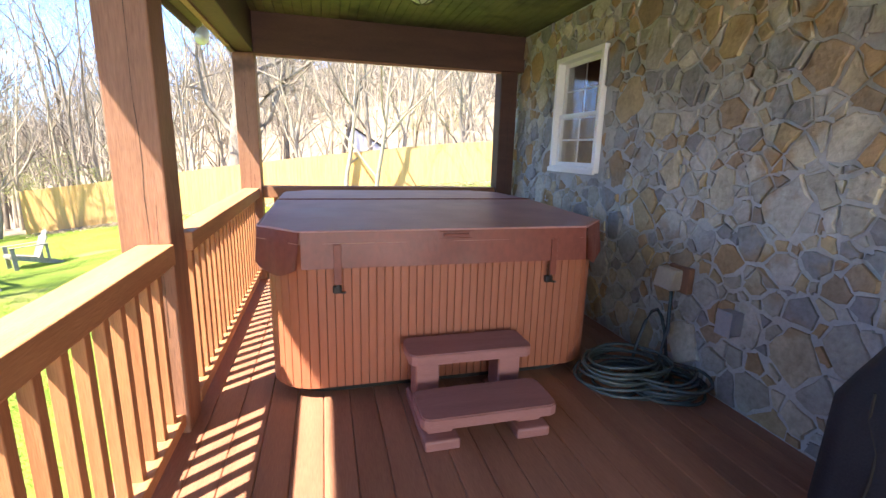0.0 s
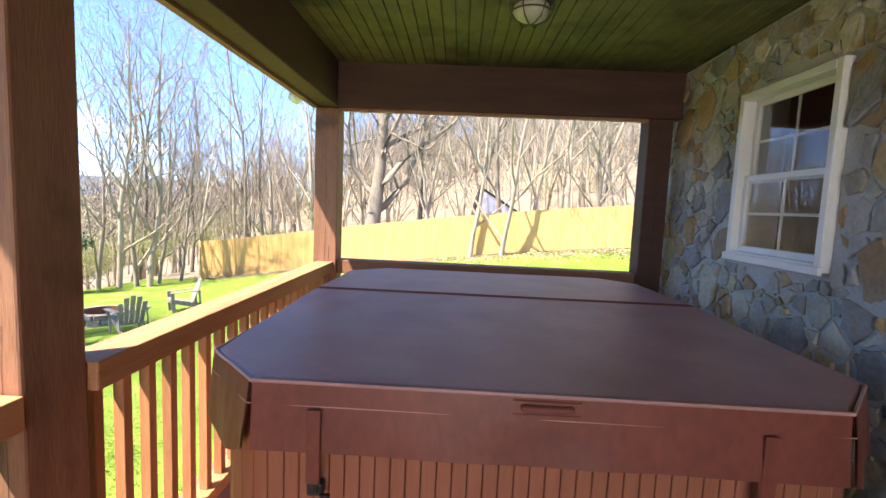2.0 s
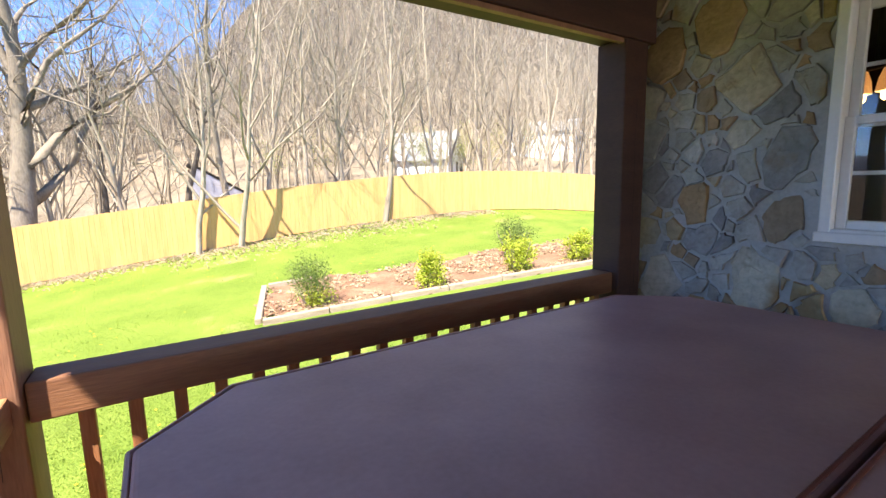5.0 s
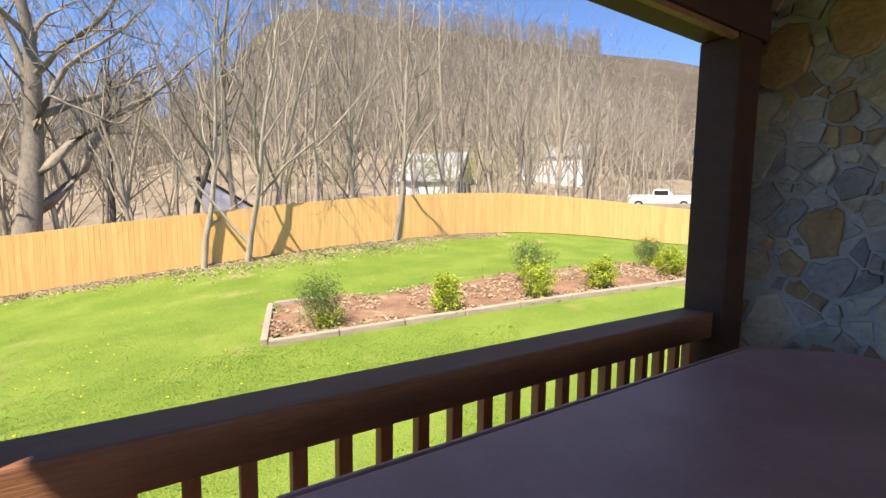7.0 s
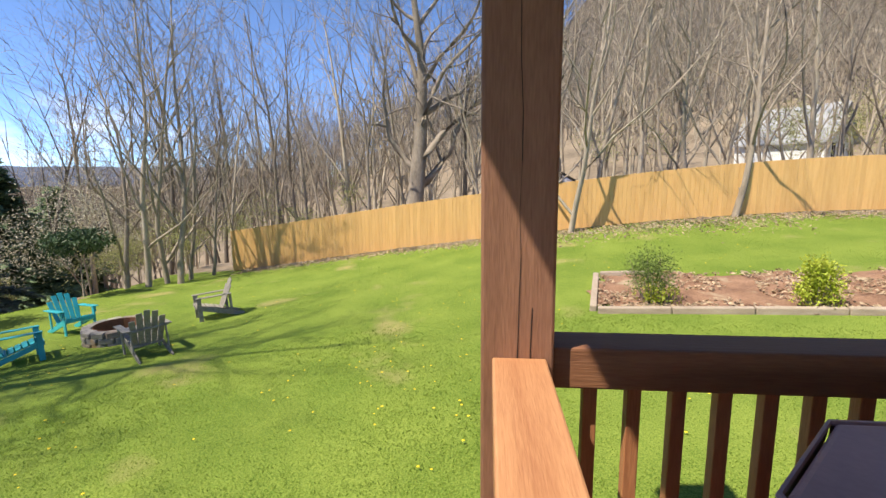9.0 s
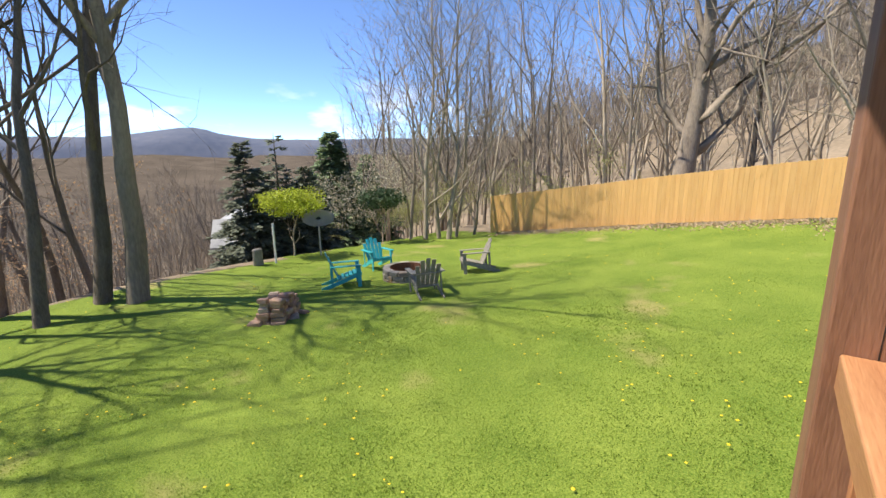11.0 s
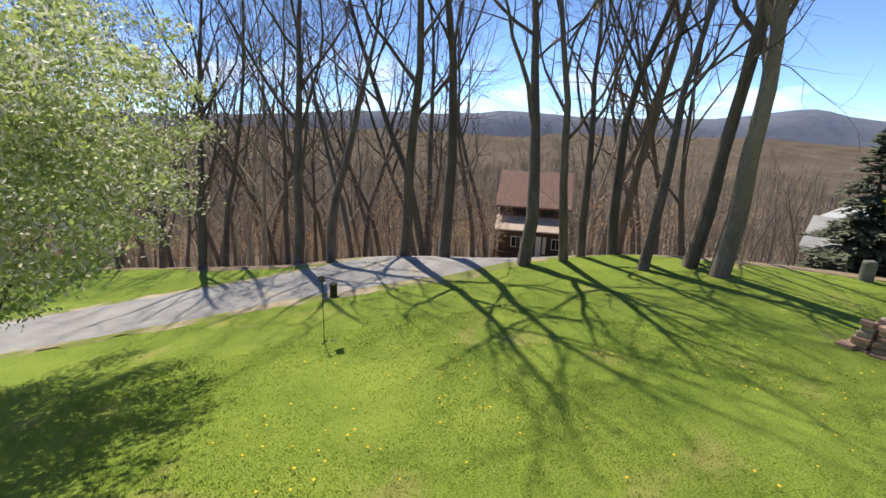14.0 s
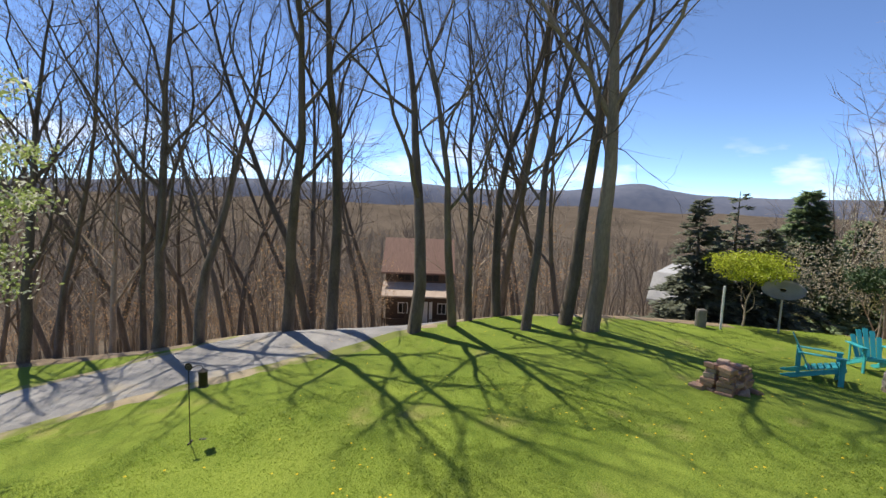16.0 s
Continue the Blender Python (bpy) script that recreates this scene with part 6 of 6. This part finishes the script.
# ---- grass, dandelions and fallen sticks ----
def grass():
    r = np.random.RandomState(12)
    n = 300000
    rad, ang = 2.0 + 21.0 * r.random(n) ** 1.15, r.uniform(-2.6, 0.75, n)
    X, Y = -0.8 + rad * np.sin(ang), 3.2 + rad * np.cos(ang)
    keep = []
    pts2 = [(p.x, p.y) for p in line if p.x > -17]
    pa = np.array(pts2)
    for i in range(n):
        x, y = X[i], Y[i]
        if x > -1.0 and y < 5.2 or not is_lawn(x, y) or in_bed(x, y) or y > fence_y(min(max(x, -12), 24)) - 0.15 and x > -12:
            continue
        if x < -3 and y < 3 and np.min((pa[:, 0] - x) ** 2 + (pa[:, 1] - y) ** 2) < 4.6 + 2.2 * noise.noise((x * 0.9, y * 0.9, 4)):
            continue
        if r.random() < 0.6 * smoothstep(0.15, 0.6, noise.noise((x * 0.55, y * 0.55, 9)) + 0.3 * noise.noise((x * 2.1, y * 2.1, 3))):
            continue
        keep.append((x, y, ground_z(x, y)))
    P = np.array(keep)
    near = P[np.hypot(P[:, 0] + 0.8, P[:, 1] - 3.2) < 9]
    P = np.concatenate([P] + [near + np.c_[r.normal(0, 0.035, (len(near), 2)), np.zeros(len(near))] for _ in range(2)])
    m = len(P)
    a, h = r.uniform(0, 6.283, m), r.uniform(0.007, 0.016, m) * (1 + 0.35 * np.sin(P[:, 0] * 1.3) * np.cos(P[:, 1] * 1.1))
    w = r.uniform(0.004, 0.008, m) * (1 + np.hypot(P[:, 0] + 0.8, P[:, 1] - 3.2) * 0.07)
    D = np.c_[np.cos(a), np.sin(a), np.zeros(m)]
    lean = np.c_[r.normal(0, 0.9, m), r.normal(0, 0.9, m), np.ones(m)]
    V = np.empty((m, 3, 3))
    V[:, 0], V[:, 1], V[:, 2] = P - D * w[:, None] - [0, 0, 0.01], P + D * w[:, None] - [0, 0, 0.01], P + lean * h[:, None]
    me = bpy.data.meshes.new("grass")
    me.vertices.add(m * 3), me.loops.add(m * 3), me.polygons.add(m)
    me.vertices.foreach_set("co", V.ravel())
    me.loops.foreach_set("vertex_index", np.arange(m * 3))
    me.polygons.foreach_set("loop_start", np.arange(0, m * 3, 3))
    me.update(calc_edges=True)
    tagged(link_mesh("grass", me, M_GRASS), "short green spring lawn grass", "grass", kind="stuff")


M_GRASS = leaf_mat("lawn_blades", (0.16, 0.25, 0.035), (0.31, 0.41, 0.075), 0.62, 0.7)
grass()
M_YELLOW = mat("dandelion_yellow", (0.75, 0.52, 0.02), (0.85, 0.62, 0.03), 0.7, 20, 80, bump=0)


def dandelions():
    r = random.Random(17)
    bm = bmesh.new()
    n = 0
    while n < 520:
        rad, a = 2.5 + 16 * r.random(), r.uniform(-2.4, 0.5)
        x, y = -0.8 + rad * math.sin(a), 3.2 + rad * math.cos(a)
        if x > -1.2 and y < 5.4 or not is_lawn(x, y) or in_bed(x, y) or noise.noise((x * 0.35, y * 0.35, 2)) < 0.0 and r.random() < 0.8 or x < -7 and y < 0:
            continue
        z, q = ground_z(x, y) + r.uniform(0.035, 0.06), r.uniform(0.011, 0.02)
        top = bm.verts.new((x, y, z + q * 0.5))
        ring = [bm.verts.new((x + q * math.cos(k * 1.047), y + q * math.sin(k * 1.047), z)) for k in range(6)]
        for k in range(6):
            bm.faces.new((top, ring[k], ring[(k + 1) % 6]))
        n += 1
    tagged(part("dandelions", bm, M_YELLOW), "yellow dandelion flowers scattered through the lawn", "flowers", kind="stuff")


dandelions()


def sticks():
    """Dead twigs and leaves along the foot of the fence."""
    r = random.Random(23)
    bm = bmesh.new()
    for k in range(260):
        x = r.uniform(-11, 12)
        y = fence_y(x) - abs(r.gauss(0, 0.55)) - 0.1
        z, a, l = ground_z(x, y) + 0.02, r.uniform(0, 6.28), r.uniform(0.15, 0.7)
        tube(bm, [(x, y, z), (x + l * 0.5 * math.cos(a), y + l * 0.5 * math.sin(a), ground_z(x, y) + r.uniform(0.03, 0.12)), (x + l * math.cos(a + 0.3), y + l * math.sin(a + 0.3), ground_z(x + l * math.cos(a + 0.3), y + l * math.sin(a + 0.3)) + 0.03)], 0.008, 3)
    tagged(part("fallen_twigs", bm, M_SLEEPER), "dry fallen twigs at the foot of the fence", "twigs", kind="stuff")
    P = []
    for k in range(9000):
        x = r.uniform(-11.5, 13)
        y = fence_y(x) - abs(r.gauss(0, 0.5 + 0.5 * (0 < x < 9))) - 0.03
        P.append((x, y, ground_z(x, y) + 0.025))
    while len(P) < 13000:
        x, y = r.uniform(1, 13.5), r.uniform(9.4, 14.8)
        if in_bed(x, y) and noise.noise((x * 1.1, y * 1.1, 6)) > -0.15:
            P.append((x, y, ground_z(x, y) + 0.075 + 0.05 * noise.noise((x * 2.1, y * 2.1, 4))))
    me = leaf_cloud("dead_leaves", P, 1, (0.01, 0.01, 0.008), 0.045, 3, 0.7)
    tagged(link_mesh("dead_leaves", me, M_DEADLEAF), "dry tan leaves along the fence and in the bed", "leaves", kind="stuff")


M_DEADLEAF = leaf_mat("dead_leaf", (0.36, 0.26, 0.16), (0.55, 0.43, 0.30), 0.15, 0.8)
sticks()
M_BEECH = leaf_mat("clinging_dry_leaf", (0.42, 0.25, 0.13), (0.60, 0.40, 0.23), 0.5, 0.8)


def undergrowth():
    """Saplings below the lawn's edge that still hold last year's dry leaves, over thin brush."""
    r = random.Random(31)
    spots, bm = [], bmesh.new()
    while len(spots) < 3600:
        x, y = -17.5 - 26 * r.random(), r.uniform(-34, 10)
        if 0.0 < y < 4.6 and x < -16 or noise.noise((x * 0.12, y * 0.12, 8)) < -0.1:
            continue
        z, h = ground_z(x, y), r.uniform(1.6, 5.0)
        lean = (r.uniform(-0.5, 0.5), r.uniform(-0.5, 0.5))
        tube(bm, [(x, y, z - 0.1), (x + lean[0] * 0.4, y + lean[1] * 0.4, z + h * 0.5), (x + lean[0], y + lean[1], z + h)], 0.02, 3, [0.022, 0.014, 0.004])
        for k in range(10):
            f, a, l = r.uniform(0.3, 1.0), r.uniform(0, 6.28), r.uniform(0.3, 1.0)
            p = (x + lean[0] * f, y + lean[1] * f, z + h * f)
            q = (p[0] + l * math.cos(a), p[1] + l * math.sin(a), p[2] + l * r.uniform(0.1, 0.7))
            tube(bm, [p, q], 0.006, 3, [0.008, 0.004])
            spots.append(q)
    tagged(part("brush", bm, M_BARK), "thin bare saplings and brush below the lawn", "brush", kind="stuff")
    tagged(link_mesh("dry_leaves", leaf_cloud("dry_leaves", spots, 6, (0.22, 0.22, 0.14), 0.05, 5), M_BEECH), "dry tan leaves still held by saplings on the slope", "leaves", kind="stuff")


undergrowth()
lay_stones()
